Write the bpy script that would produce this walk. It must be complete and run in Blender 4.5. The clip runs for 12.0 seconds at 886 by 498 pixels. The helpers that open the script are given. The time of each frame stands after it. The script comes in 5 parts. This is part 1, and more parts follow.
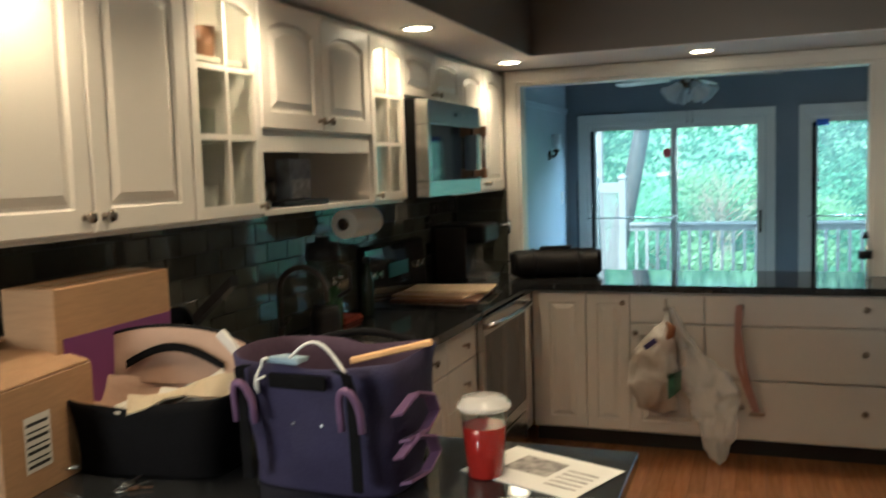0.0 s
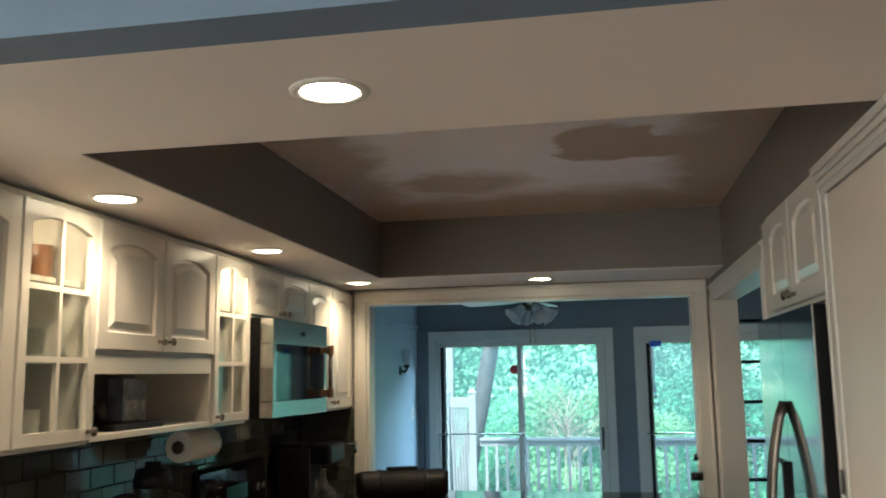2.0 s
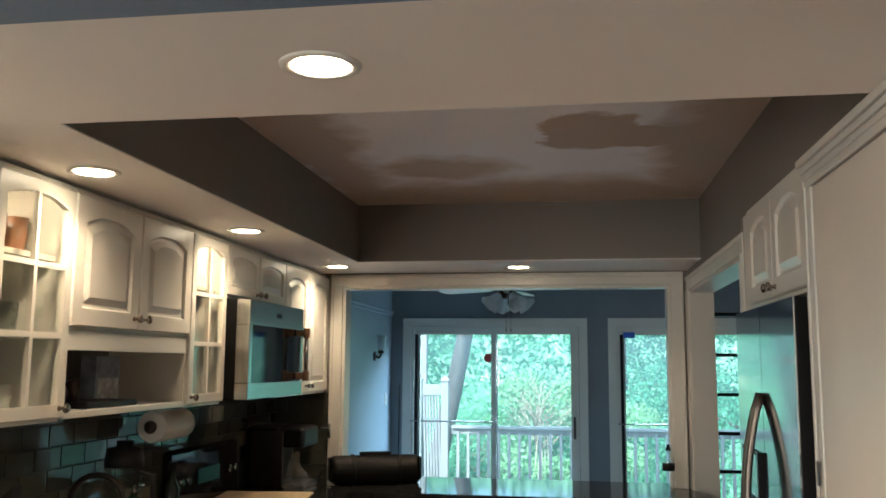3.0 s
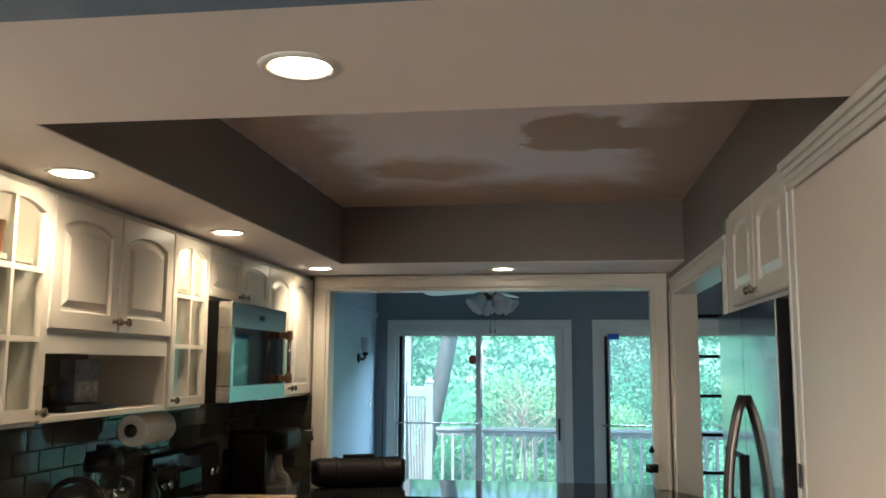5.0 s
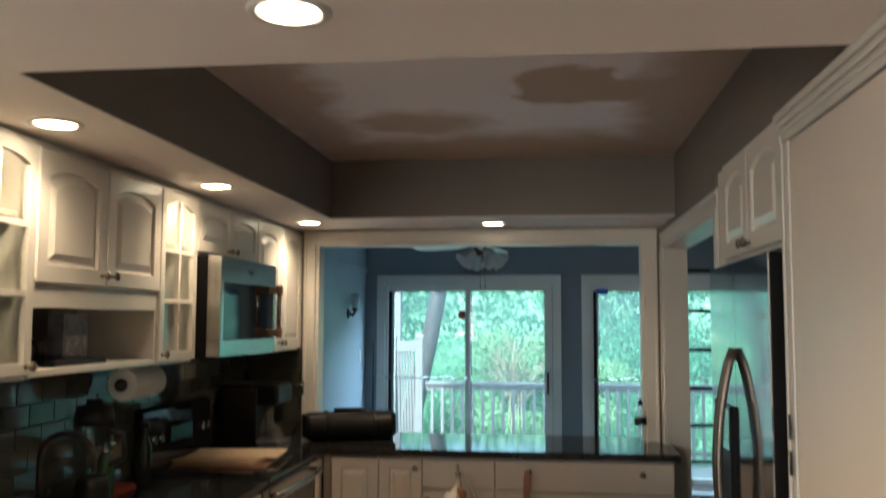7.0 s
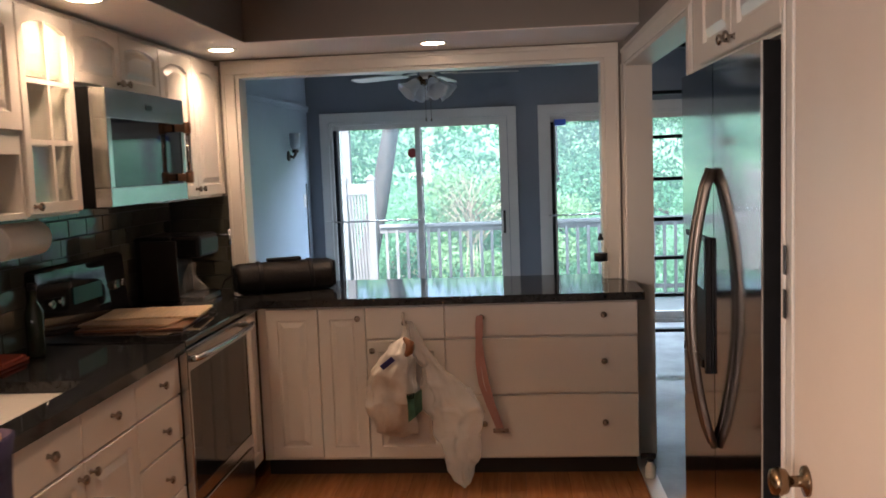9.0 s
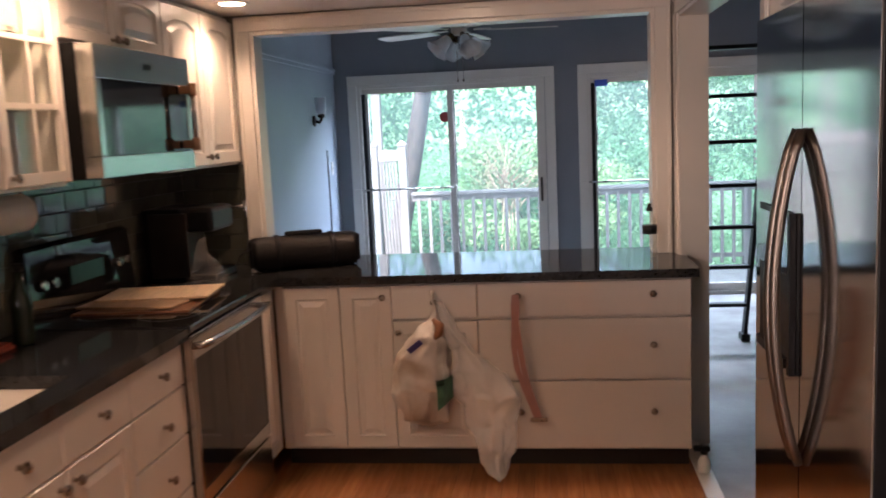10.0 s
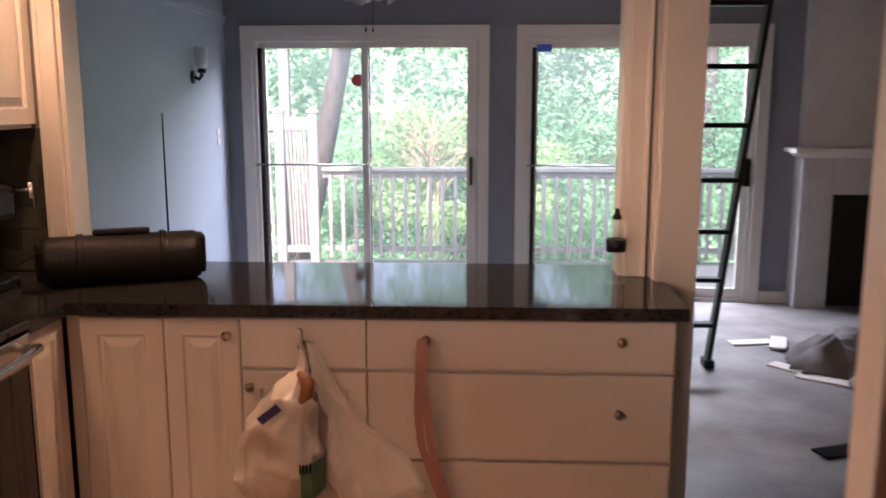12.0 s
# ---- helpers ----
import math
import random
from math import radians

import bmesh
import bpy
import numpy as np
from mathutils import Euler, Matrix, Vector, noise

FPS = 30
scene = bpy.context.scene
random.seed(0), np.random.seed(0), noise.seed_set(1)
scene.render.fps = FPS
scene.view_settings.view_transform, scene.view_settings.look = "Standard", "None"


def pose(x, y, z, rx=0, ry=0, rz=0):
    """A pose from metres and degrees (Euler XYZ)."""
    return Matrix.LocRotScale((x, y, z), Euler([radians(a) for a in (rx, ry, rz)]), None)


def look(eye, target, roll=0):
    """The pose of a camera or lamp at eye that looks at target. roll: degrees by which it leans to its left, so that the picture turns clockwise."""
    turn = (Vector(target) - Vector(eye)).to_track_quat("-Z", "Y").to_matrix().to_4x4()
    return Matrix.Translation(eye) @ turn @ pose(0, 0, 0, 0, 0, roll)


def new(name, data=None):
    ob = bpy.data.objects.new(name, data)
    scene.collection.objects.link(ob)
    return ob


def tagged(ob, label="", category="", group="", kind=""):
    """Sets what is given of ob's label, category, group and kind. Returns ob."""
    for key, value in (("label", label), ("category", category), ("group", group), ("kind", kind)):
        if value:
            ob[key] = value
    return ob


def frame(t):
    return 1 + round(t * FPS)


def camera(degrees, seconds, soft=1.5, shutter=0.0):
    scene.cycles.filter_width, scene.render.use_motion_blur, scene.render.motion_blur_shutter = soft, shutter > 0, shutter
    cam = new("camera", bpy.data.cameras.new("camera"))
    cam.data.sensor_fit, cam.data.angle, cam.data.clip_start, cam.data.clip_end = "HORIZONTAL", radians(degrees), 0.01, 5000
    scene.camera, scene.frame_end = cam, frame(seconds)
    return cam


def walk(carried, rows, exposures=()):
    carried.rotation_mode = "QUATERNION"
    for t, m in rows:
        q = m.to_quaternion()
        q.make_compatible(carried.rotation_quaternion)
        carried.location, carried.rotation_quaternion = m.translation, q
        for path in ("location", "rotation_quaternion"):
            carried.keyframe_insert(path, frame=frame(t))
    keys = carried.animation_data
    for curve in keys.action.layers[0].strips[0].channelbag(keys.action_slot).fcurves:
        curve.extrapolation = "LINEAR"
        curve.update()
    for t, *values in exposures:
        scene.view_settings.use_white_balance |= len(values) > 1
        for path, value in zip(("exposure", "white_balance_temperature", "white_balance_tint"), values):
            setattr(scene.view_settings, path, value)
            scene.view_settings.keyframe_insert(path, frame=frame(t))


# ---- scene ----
cam = camera(54.1, 12.0, soft=1.7, shutter=0.6)
PATH = [
    (0, (1.177, -4.666, 1.552), (0.488, -2.798, 1.372), -1.8),
    (0.5, (1.205, -4.677, 1.564), (0.631, -2.763, 1.482), -2.2),
    (1, (1.206, -4.673, 1.564), (0.686, -2.742, 1.573), -2.3),
    (1.5, (1.221, -4.687, 1.581), (0.785, -2.741, 1.726), -1.8),
    (2, (1.229, -4.692, 1.607), (0.869, -2.746, 1.896), -0.9),
    (2.5, (1.219, -4.68, 1.601), (0.923, -2.725, 1.902), -0.0),
    (3, (1.2, -4.674, 1.596), (0.897, -2.715, 1.858), 0.4),
    (5, (1.207, -4.661, 1.601), (0.937, -2.697, 1.866), 0.3),
    (5.5, (1.2, -4.656, 1.6), (0.94, -2.689, 1.856), 0.5),
    (6, (1.189, -4.645, 1.597), (0.935, -2.676, 1.843), 0.8),
    (6.5, (1.188, -4.644, 1.598), (0.94, -2.676, 1.848), 0.9),
    (7, (1.195, -4.639, 1.594), (0.95, -2.661, 1.759), 0.2),
    (7.5, (1.206, -4.595, 1.573), (0.985, -2.609, 1.486), -0.4),
    (7.6, (1.224, -4.599, 1.566), (0.989, -2.617, 1.437), -0.2),
    (7.7, (1.208, -4.575, 1.564), (0.97, -2.595, 1.409), -0.6),
    (9.5, (1.255, -3.967, 1.549), (1.1, -1.987, 1.315), -2.3),
    (9.9, (1.224, -3.813, 1.548), (0.965, -1.851, 1.262), -2.8),
    (10, (1.23, -3.755, 1.544), (0.983, -1.789, 1.272), -2.6),
    (10.5, (1.294, -3.449, 1.516), (1.039, -1.5, 1.145), 0.0),
    (11, (1.28, -3.144, 1.509), (1.25, -1.174, 1.163), 0.2),
    (11.5, (1.234, -2.821, 1.503), (1.303, -0.859, 1.122), -1.1),
    (11.6, (1.228, -2.769, 1.507), (1.264, -0.8, 1.157), -0.6),
    (12, (1.238, -2.516, 1.518), (1.153, -0.547, 1.177), -0.0),
]
walk(cam, [(t, look(eye, target, roll)) for t, eye, target, roll in PATH],
     [(0.0, 1.35, 5150, -3), (1.5, 1.28, 5150, -4), (3.0, 1.36, 5200, 0), (7.0, 1.2, 5300, 1), (7.5, 1.12, 5650, 11), (9.5, 1.55, 5950, 24), (11.2, 1.6, 6600, 42), (12.0, 1.62, 7000, 43)])

# ---- world, sun, lights ----
world = bpy.data.worlds.new("sky")
scene.world = world
world.use_nodes = True
wn = world.node_tree.nodes
sky = wn.new("ShaderNodeTexSky")
sky.sky_type, sky.sun_disc = "NISHITA", False
sky.sun_elevation, sky.sun_rotation = radians(48), radians(200)
wn["Background"].inputs["Strength"].default_value = 0.15
world.node_tree.links.new(sky.outputs["Color"], wn["Background"].inputs["Color"])
sun_data = bpy.data.lights.new("sun", "SUN")
sun_data.energy, sun_data.angle, sun_data.color = 5.0, radians(3), (1, 0.96, 0.9)
sun = new("sun", sun_data)
sun.matrix_world = look((-6, -8, 14), (0, 8, 0))


def area_light(name, m, w, h, power, color):
    d = bpy.data.lights.new(name, "AREA")
    d.shape, d.size, d.size_y, d.energy, d.color = "RECTANGLE", w, h, power, color
    ob = new(name, d)
    ob.matrix_world = m
    return ob


DAY = (0.72, 0.9, 1.0)
# Unseen warm fill lamp behind the viewpoint, lifts kitchen fronts and ceiling.
area_light("rear_fill_light", look((-1.45, -7.9, 1.5), (1.0, -2.0, 2.5)), 1.7, 1.25, 58, (1.0, 0.80, 0.60))
# Area lamp added out of view over the deck, stands in for skylight.
area_light("sky_fill_lamp", look((1.4, 5.2, 3.0), (1.2, 2.4, 0.6)), 4.2, 1.6, 260, DAY)
LAMP_POWER = 2.6
WARM = (1.0, 0.66, 0.37)
LAMPS = [(-0.16, -3.3), (-0.165, -2.415), (-0.146, -1.295), (-0.133, 0.04), (0.742, -3.195), (0.881, 0.159)]


# ---- materials ----
def material(name, color, rough=0.5, metal=0.0, vary=0.08, scale=6.0, bump=0.0, bump_scale=60.0, coat=0.0, stretch=(1, 1, 1), second=None,
             island=0.0, spec=0.5):
    """A surface with two scales of colour variation, uneven gloss and fine relief."""
    m = bpy.data.materials.new(name)
    m.use_nodes = True
    n, l = m.node_tree.nodes, m.node_tree.links
    b = n["Principled BSDF"]
    tc = n.new("ShaderNodeTexCoord")
    mp = n.new("ShaderNodeMapping")
    mp.inputs["Scale"].default_value = stretch
    l.new(tc.outputs["Object"], mp.inputs["Vector"])
    big = n.new("ShaderNodeTexNoise")
    big.inputs["Scale"].default_value, big.inputs["Detail"].default_value = scale, 6
    l.new(mp.outputs["Vector"], big.inputs["Vector"])
    ramp = n.new("ShaderNodeValToRGB")
    c2 = second or tuple(min(1, c * (1 + vary)) for c in color)
    c1 = color if second else tuple(c * (1 - vary) for c in color)
    ramp.color_ramp.elements[0].color, ramp.color_ramp.elements[1].color = (*c1, 1), (*c2, 1)
    ramp.color_ramp.elements[0].position, ramp.color_ramp.elements[1].position = 0.32, 0.68
    l.new(big.outputs["Fac"], ramp.inputs["Fac"])
    out = ramp.outputs["Color"]
    if island:
        oi = n.new("ShaderNodeObjectInfo")
        hs = n.new("ShaderNodeHueSaturation")
        mr = n.new("ShaderNodeMapRange")
        mr.inputs["To Min"].default_value, mr.inputs["To Max"].default_value = 1 - island, 1 + island
        l.new(oi.outputs["Random"], mr.inputs["Value"])
        l.new(mr.outputs["Result"], hs.inputs["Value"])
        l.new(out, hs.inputs["Color"])
        out = hs.outputs["Color"]
    l.new(out, b.inputs["Base Color"])
    b.inputs["Metallic"].default_value, b.inputs["Specular IOR Level"].default_value = metal, spec
    rr = n.new("ShaderNodeMapRange")
    rr.inputs["To Min"].default_value, rr.inputs["To Max"].default_value = max(0.02, rough * 0.82), min(1, rough * 1.18)
    fine = n.new("ShaderNodeTexNoise")
    fine.inputs["Scale"].default_value, fine.inputs["Detail"].default_value = bump_scale, 4
    l.new(mp.outputs["Vector"], fine.inputs["Vector"])
    l.new(fine.outputs["Fac"], rr.inputs["Value"])
    l.new(rr.outputs["Result"], b.inputs["Roughness"])
    if coat:
        b.inputs["Coat Weight"].default_value, b.inputs["Coat Roughness"].default_value = coat, 0.12
    if bump:
        bp = n.new("ShaderNodeBump")
        bp.inputs["Strength"].default_value, bp.inputs["Distance"].default_value = bump, 0.004
        l.new(fine.outputs["Fac"], bp.inputs["Height"])
        l.new(bp.outputs["Normal"], b.inputs["Normal"])
    return m


def glowing(name, color, strength):
    m = material(name, color, 0.4)
    b = m.node_tree.nodes["Principled BSDF"]
    b.inputs["Emission Color"].default_value, b.inputs["Emission Strength"].default_value = (*color, 1), strength
    return m


def clear(name, color=(1, 1, 1), rough=0.0, alpha=0.12):
    """Thin glass: mostly see-through, with a real reflection."""
    m = bpy.data.materials.new(name)
    m.use_nodes = True
    n, l = m.node_tree.nodes, m.node_tree.links
    n.remove(n["Principled BSDF"])
    t, g, mix, fr, pw, mr = (n.new(k) for k in ("ShaderNodeBsdfTransparent", "ShaderNodeBsdfGlossy", "ShaderNodeMixShader", "ShaderNodeLayerWeight", "ShaderNodeMath", "ShaderNodeMapRange"))
    t.inputs["Color"].default_value, g.inputs["Roughness"].default_value = (*color, 1), rough
    pw.operation, pw.inputs[1].default_value, fr.inputs["Blend"].default_value = "POWER", 4.0, 0.5
    mr.inputs["To Min"].default_value, mr.inputs["To Max"].default_value = 0.02, 0.75
    l.new(fr.outputs["Facing"], pw.inputs[0])
    l.new(pw.outputs["Value"], mr.inputs["Value"])
    l.new(mr.outputs["Result"], mix.inputs["Fac"])
    l.new(t.outputs["BSDF"], mix.inputs[1])
    l.new(g.outputs["BSDF"], mix.inputs[2])
    l.new(mix.outputs["Shader"], n["Material Output"].inputs["Surface"])
    return m


CAB = material("cabinet_white_thermofoil", (0.66, 0.62, 0.56), 0.3, vary=0.03, scale=2, bump=0.05)
CAB_IN = material("cabinet_interior", (0.50, 0.46, 0.39), 0.5, vary=0.05)
TRIM = material("trim_white_paint", (0.62, 0.59, 0.54), 0.35, vary=0.03, scale=3, bump=0.06)
SOFFIT = material("ceiling_white_paint", (0.80, 0.755, 0.705), 0.8, vary=0.03, scale=1.2, bump=0.15, bump_scale=140)
def toned_ceiling():
    """Ceiling with bounced daylight put into its bluish white, between ragged tan islands and soft tan bands."""
    m = material("tray_ceiling_paint", (0.84, 0.86, 0.91), 0.85, vary=0.03, scale=1.2, bump=0.15, bump_scale=140)
    n, l = m.node_tree.nodes, m.node_tree.links
    b = n["Principled BSDF"]
    base = b.inputs["Base Color"].links[0].from_socket
    tc = n.new("ShaderNodeTexCoord")
    warp = n.new("ShaderNodeTexNoise")
    warp.inputs["Scale"].default_value, warp.inputs["Detail"].default_value = 5.0, 6
    l.new(tc.outputs["Object"], warp.inputs["Vector"])
    add = n.new("ShaderNodeMixRGB")
    add.blend_type, add.inputs["Fac"].default_value = "ADD", 0.34
    l.new(tc.outputs["Object"], add.inputs[1])
    l.new(warp.outputs["Color"], add.inputs[2])
    total = None
    off = 0.17
    for cx, cy, rx, ry in ((1.24, -1.50, 0.17, 0.27), (1.48, -1.42, 0.20, 0.17), (0.62, -0.95, 0.30, 0.20), (1.75, -1.3, 0.22, 1.2), (0.9, -0.30, 1.3, 0.42), (0.15, -1.5, 0.2, 1.6)):
        mp = n.new("ShaderNodeMapping")
        mp.vector_type = "TEXTURE"
        mp.inputs["Location"].default_value = (cx + off, cy + off, ZT_C)
        mp.inputs["Scale"].default_value = (rx, ry, 1)
        l.new(add.outputs["Color"], mp.inputs["Vector"])
        sep = n.new("ShaderNodeSeparateXYZ")
        l.new(mp.outputs["Vector"], sep.inputs[0])
        comb = n.new("ShaderNodeCombineXYZ")
        l.new(sep.outputs["X"], comb.inputs["X"])
        l.new(sep.outputs["Y"], comb.inputs["Y"])
        ln_ = n.new("ShaderNodeVectorMath")
        ln_.operation = "LENGTH"
        l.new(comb.outputs[0], ln_.inputs[0])
        mr = n.new("ShaderNodeMapRange")
        soft = 0.07 if ry < 0.28 and rx < 0.25 else 0.35
        mr.inputs["From Min"].default_value, mr.inputs["From Max"].default_value = 1 + soft, 1 - soft
        l.new(ln_.outputs["Value"], mr.inputs["Value"])
        if total is None:
            total = mr.outputs["Result"]
        else:
            mx = n.new("ShaderNodeMath")
            mx.operation = "MAXIMUM"
            l.new(total, mx.inputs[0])
            l.new(mr.outputs["Result"], mx.inputs[1])
            total = mx.outputs["Value"]
    mix = n.new("ShaderNodeMixRGB")
    mix.inputs[2].default_value = (0.49, 0.42, 0.35, 1)
    l.new(total, mix.inputs["Fac"])
    l.new(base, mix.inputs[1])
    l.new(mix.outputs["Color"], b.inputs["Base Color"])
    return m


ZT_C = 2.45
TAUPE = material("taupe_wall_paint", (0.185, 0.167, 0.147), 0.6, vary=0.04, scale=2, bump=0.12, bump_scale=120)
# Wall blue in two tones: darker for backlit walls, paler where window-lit.
BLUE = material("shaded_blue_wall_paint", (0.18, 0.195, 0.22), 0.6, vary=0.04, scale=2, bump=0.12, bump_scale=120)
LIT_BLUE = material("lit_blue_wall_paint", (0.34, 0.395, 0.46), 0.5, vary=0.04, scale=2, bump=0.12, bump_scale=120)
GRANITE = material("black_granite", (0.008, 0.008, 0.009), 0.06, vary=0.3, scale=90, second=(0.03, 0.032, 0.034), bump_scale=200)
STEEL = material("stainless_steel", (0.55, 0.54, 0.52), 0.2, 1.0, vary=0.04, scale=3, bump=0.02, bump_scale=30, stretch=(1, 1, 0.05))
DOORSTEEL = material("fridge_steel", (0.44, 0.43, 0.42), 0.085, 1.0, vary=0.04, scale=1.5, bump=0.05, bump_scale=2.5, stretch=(1, 1, 0.3))
HANDLE = material("dark_brushed_handle", (0.19, 0.165, 0.145), 0.36, 1.0, vary=0.05)
CHROME = material("chrome", (0.75, 0.75, 0.75), 0.08, 1.0, vary=0.02)
KNOBM = material("aged_nickel", (0.32, 0.27, 0.22), 0.28, 1.0, vary=0.15, scale=40)
BRASS = material("dark_brass", (0.22, 0.15, 0.09), 0.25, 1.0, vary=0.15, scale=30)
COPPER = material("brushed_copper", (0.36, 0.2, 0.12), 0.3, 1.0, vary=0.1, scale=30)
BLACK = material("black_plastic", (0.009, 0.009, 0.01), 0.42, vary=0.2, scale=30, bump=0.1, spec=0.2)
BLACKGLASS = material("black_glass", (0.01, 0.01, 0.011), 0.05, vary=0.1)
BRONZE = material("dark_bronze", (0.05, 0.04, 0.035), 0.35, 0.7, vary=0.2)
WOODF = material("oak_floor", (0.27, 0.11, 0.04), 0.24, vary=0.3, scale=4, bump=0.15, bump_scale=90, stretch=(12, 1, 12),
                 second=(0.35, 0.155, 0.058), island=0.13, coat=0.15)
GREYF = material("bare_subfloor_grey", (0.16, 0.155, 0.15), 0.5, vary=0.3, scale=2.6, second=(0.34, 0.335, 0.325), bump=0.3, bump_scale=25)
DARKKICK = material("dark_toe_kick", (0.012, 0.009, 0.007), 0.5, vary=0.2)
TILE = material("glass_subway_tile", (0.066, 0.068, 0.056), 0.035, vary=0.15, scale=9, island=0.2, bump=0.12, bump_scale=14, spec=0.42)
GROUT = material("grout", (0.07, 0.073, 0.066), 0.8, vary=0.1)
GLASS = clear("window_glass", (0.95, 0.98, 0.97))
HAZY = clear("hazed_window_glass", (0.95, 0.98, 0.97))
_n, _l = HAZY.node_tree.nodes, HAZY.node_tree.links
# Translucent share imitates the pale haze over the bright view outside.
_tr, _mx = _n.new("ShaderNodeBsdfTranslucent"), _n.new("ShaderNodeMixShader")
_tr.inputs["Color"].default_value = (0.85, 0.92, 0.9, 1)
_mx.inputs["Fac"].default_value = 0.025
_l.new(_n["Material Output"].inputs["Surface"].links[0].from_socket, _mx.inputs[1])
_l.new(_tr.outputs["BSDF"], _mx.inputs[2])
_l.new(_mx.outputs["Shader"], _n["Material Output"].inputs["Surface"])
CARDBOARD = material("cardboard", (0.31, 0.18, 0.088), 0.75, vary=0.08, scale=14, bump=0.2, bump_scale=50, stretch=(1, 1, 8))
DECK = material("weathered_deck_paint", (0.20, 0.187, 0.17), 0.7, vary=0.12, scale=8, bump=0.2)
LEAF = material("leaf_green", (0.07, 0.16, 0.04), 0.5, vary=0.3, scale=1.5, second=(0.16, 0.3, 0.08))
BARK = material("bark", (0.06, 0.05, 0.042), 0.9, vary=0.4, scale=9, bump=0.6, bump_scale=30, stretch=(3, 3, 0.6))
LAMPGLOW = glowing("lamp_lens", (1.0, 0.72, 0.42), 13.0)
PAPER = material("white_paper", (0.75, 0.74, 0.7), 0.7, vary=0.04)


# ---- mesh helpers ----
def box(bm, x0, x1, y0, y1, z0, z1, bevel=0.0, m=None):
    """A box, its edges rounded when bevel is given."""
    r = bmesh.ops.create_cube(bm, size=1)
    vs = r["verts"]
    for v in vs:
        v.co = Vector(((x0 + x1) / 2 + v.co.x * (x1 - x0), (y0 + y1) / 2 + v.co.y * (y1 - y0), (z0 + z1) / 2 + v.co.z * (z1 - z0)))
    if bevel:
        es = list({e for v in vs for e in v.link_edges})
        out = bmesh.ops.bevel(bm, geom=es, offset=bevel, segments=2, affect="EDGES", profile=0.5)
        vs = list({v for f in out["faces"] for v in f.verts} | {v for v in vs if v.is_valid})
    if m is not None:
        bmesh.ops.transform(bm, matrix=m, verts=vs)
    return bm


def lathe(bm, profile, m=None, steps=20):
    """A turned shape: profile is a list of (radius, height)."""
    rings = []
    for r, z in profile:
        rings.append([bm.verts.new(Vector((r * math.cos(2 * math.pi * i / steps), r * math.sin(2 * math.pi * i / steps), z))) for i in range(steps)])
    fs = []
    for a, b in zip(rings, rings[1:]):
        for i in range(steps):
            fs.append(bm.faces.new((a[i], a[(i + 1) % steps], b[(i + 1) % steps], b[i])))
    bm.faces.new(list(reversed(rings[0])))
    bm.faces.new(rings[-1])
    for f in fs:
        f.smooth = True
    if m is not None:
        bmesh.ops.transform(bm, matrix=m, verts=[v for r in rings for v in r])
    return bm


def tube(bm, points, radius, steps=10):
    """A round bar along points; radius may be a list."""
    pts = [Vector(p) for p in points]
    rad = radius if isinstance(radius, (list, tuple)) else [radius] * len(pts)
    rings, up = [], None
    for i, p in enumerate(pts):
        d = (pts[min(i + 1, len(pts) - 1)] - pts[max(i - 1, 0)]).normalized()
        if up is None:
            up = Vector((0, 0, 1)) if abs(d.z) < 0.9 else Vector((1, 0, 0))
        a = d.cross(up).normalized()
        up = a.cross(d).normalized()
        rings.append([bm.verts.new(p + (a * math.cos(2 * math.pi * k / steps) + up * math.sin(2 * math.pi * k / steps)) * rad[i]) for k in range(steps)])
    for a, b in zip(rings, rings[1:]):
        for k in range(steps):
            bm.faces.new((a[k], a[(k + 1) % steps], b[(k + 1) % steps], b[k])).smooth = True
    bm.faces.new(rings[0])
    bm.faces.new(list(reversed(rings[-1])))
    return bm


def loft(bm, rings, cap=True, closed=True):
    """Skin between rings of equally many points."""
    vr = [[bm.verts.new(Vector(p)) for p in r] for r in rings]
    for a, b in zip(vr, vr[1:]):
        n = len(a)
        for k in range(n if closed else n - 1):
            bm.faces.new((a[k], a[(k + 1) % n], b[(k + 1) % n], b[k]))
    if cap:
        bm.faces.new(list(reversed(vr[0])))
        bm.faces.new(vr[-1])
    return bm


def part(name, bm, mat, parent=None, label="", smooth=False):
    me = bpy.data.meshes.new(name)
    bmesh.ops.recalc_face_normals(bm, faces=bm.faces[:])
    if smooth:
        for f in bm.faces:
            f.smooth = True
    bm.to_mesh(me)
    bm.free()
    me.materials.append(mat)
    ob = new(name, me)
    ob.parent = parent
    return tagged(ob, label)


def thing(name, m, label, category, group=""):
    ob = new(name)
    ob.empty_display_size = 0.05
    ob.matrix_basis = m
    return tagged(ob, label, category, group)


def structure(name, mat, *boxes, bevel=0.0, label=""):
    bm = bmesh.new()
    for b in boxes:
        box(bm, *b, bevel=bevel)
    return tagged(part(name, bm, mat), label, kind="structure")


# ---- plan ----
XW, XR, YO, YD = -0.62, 1.83, 0.45, 3.98      # left wall, right wall, wall with the wide opening, far wall
ZS, ZT, YS = 2.137, 2.45, -3.45               # soffit, tray ceiling, near edge of the soffit
TX, TY0, TY1 = 0.03, -2.89, -0.125            # tray
ZL = 2.75                                     # dining and living ceiling
OL, OR, OT = -0.205, 1.732, 2.058              # wide opening, inside its casing
DY0, DY1, DT = -1.20, 0.37, 2.02              # right doorway

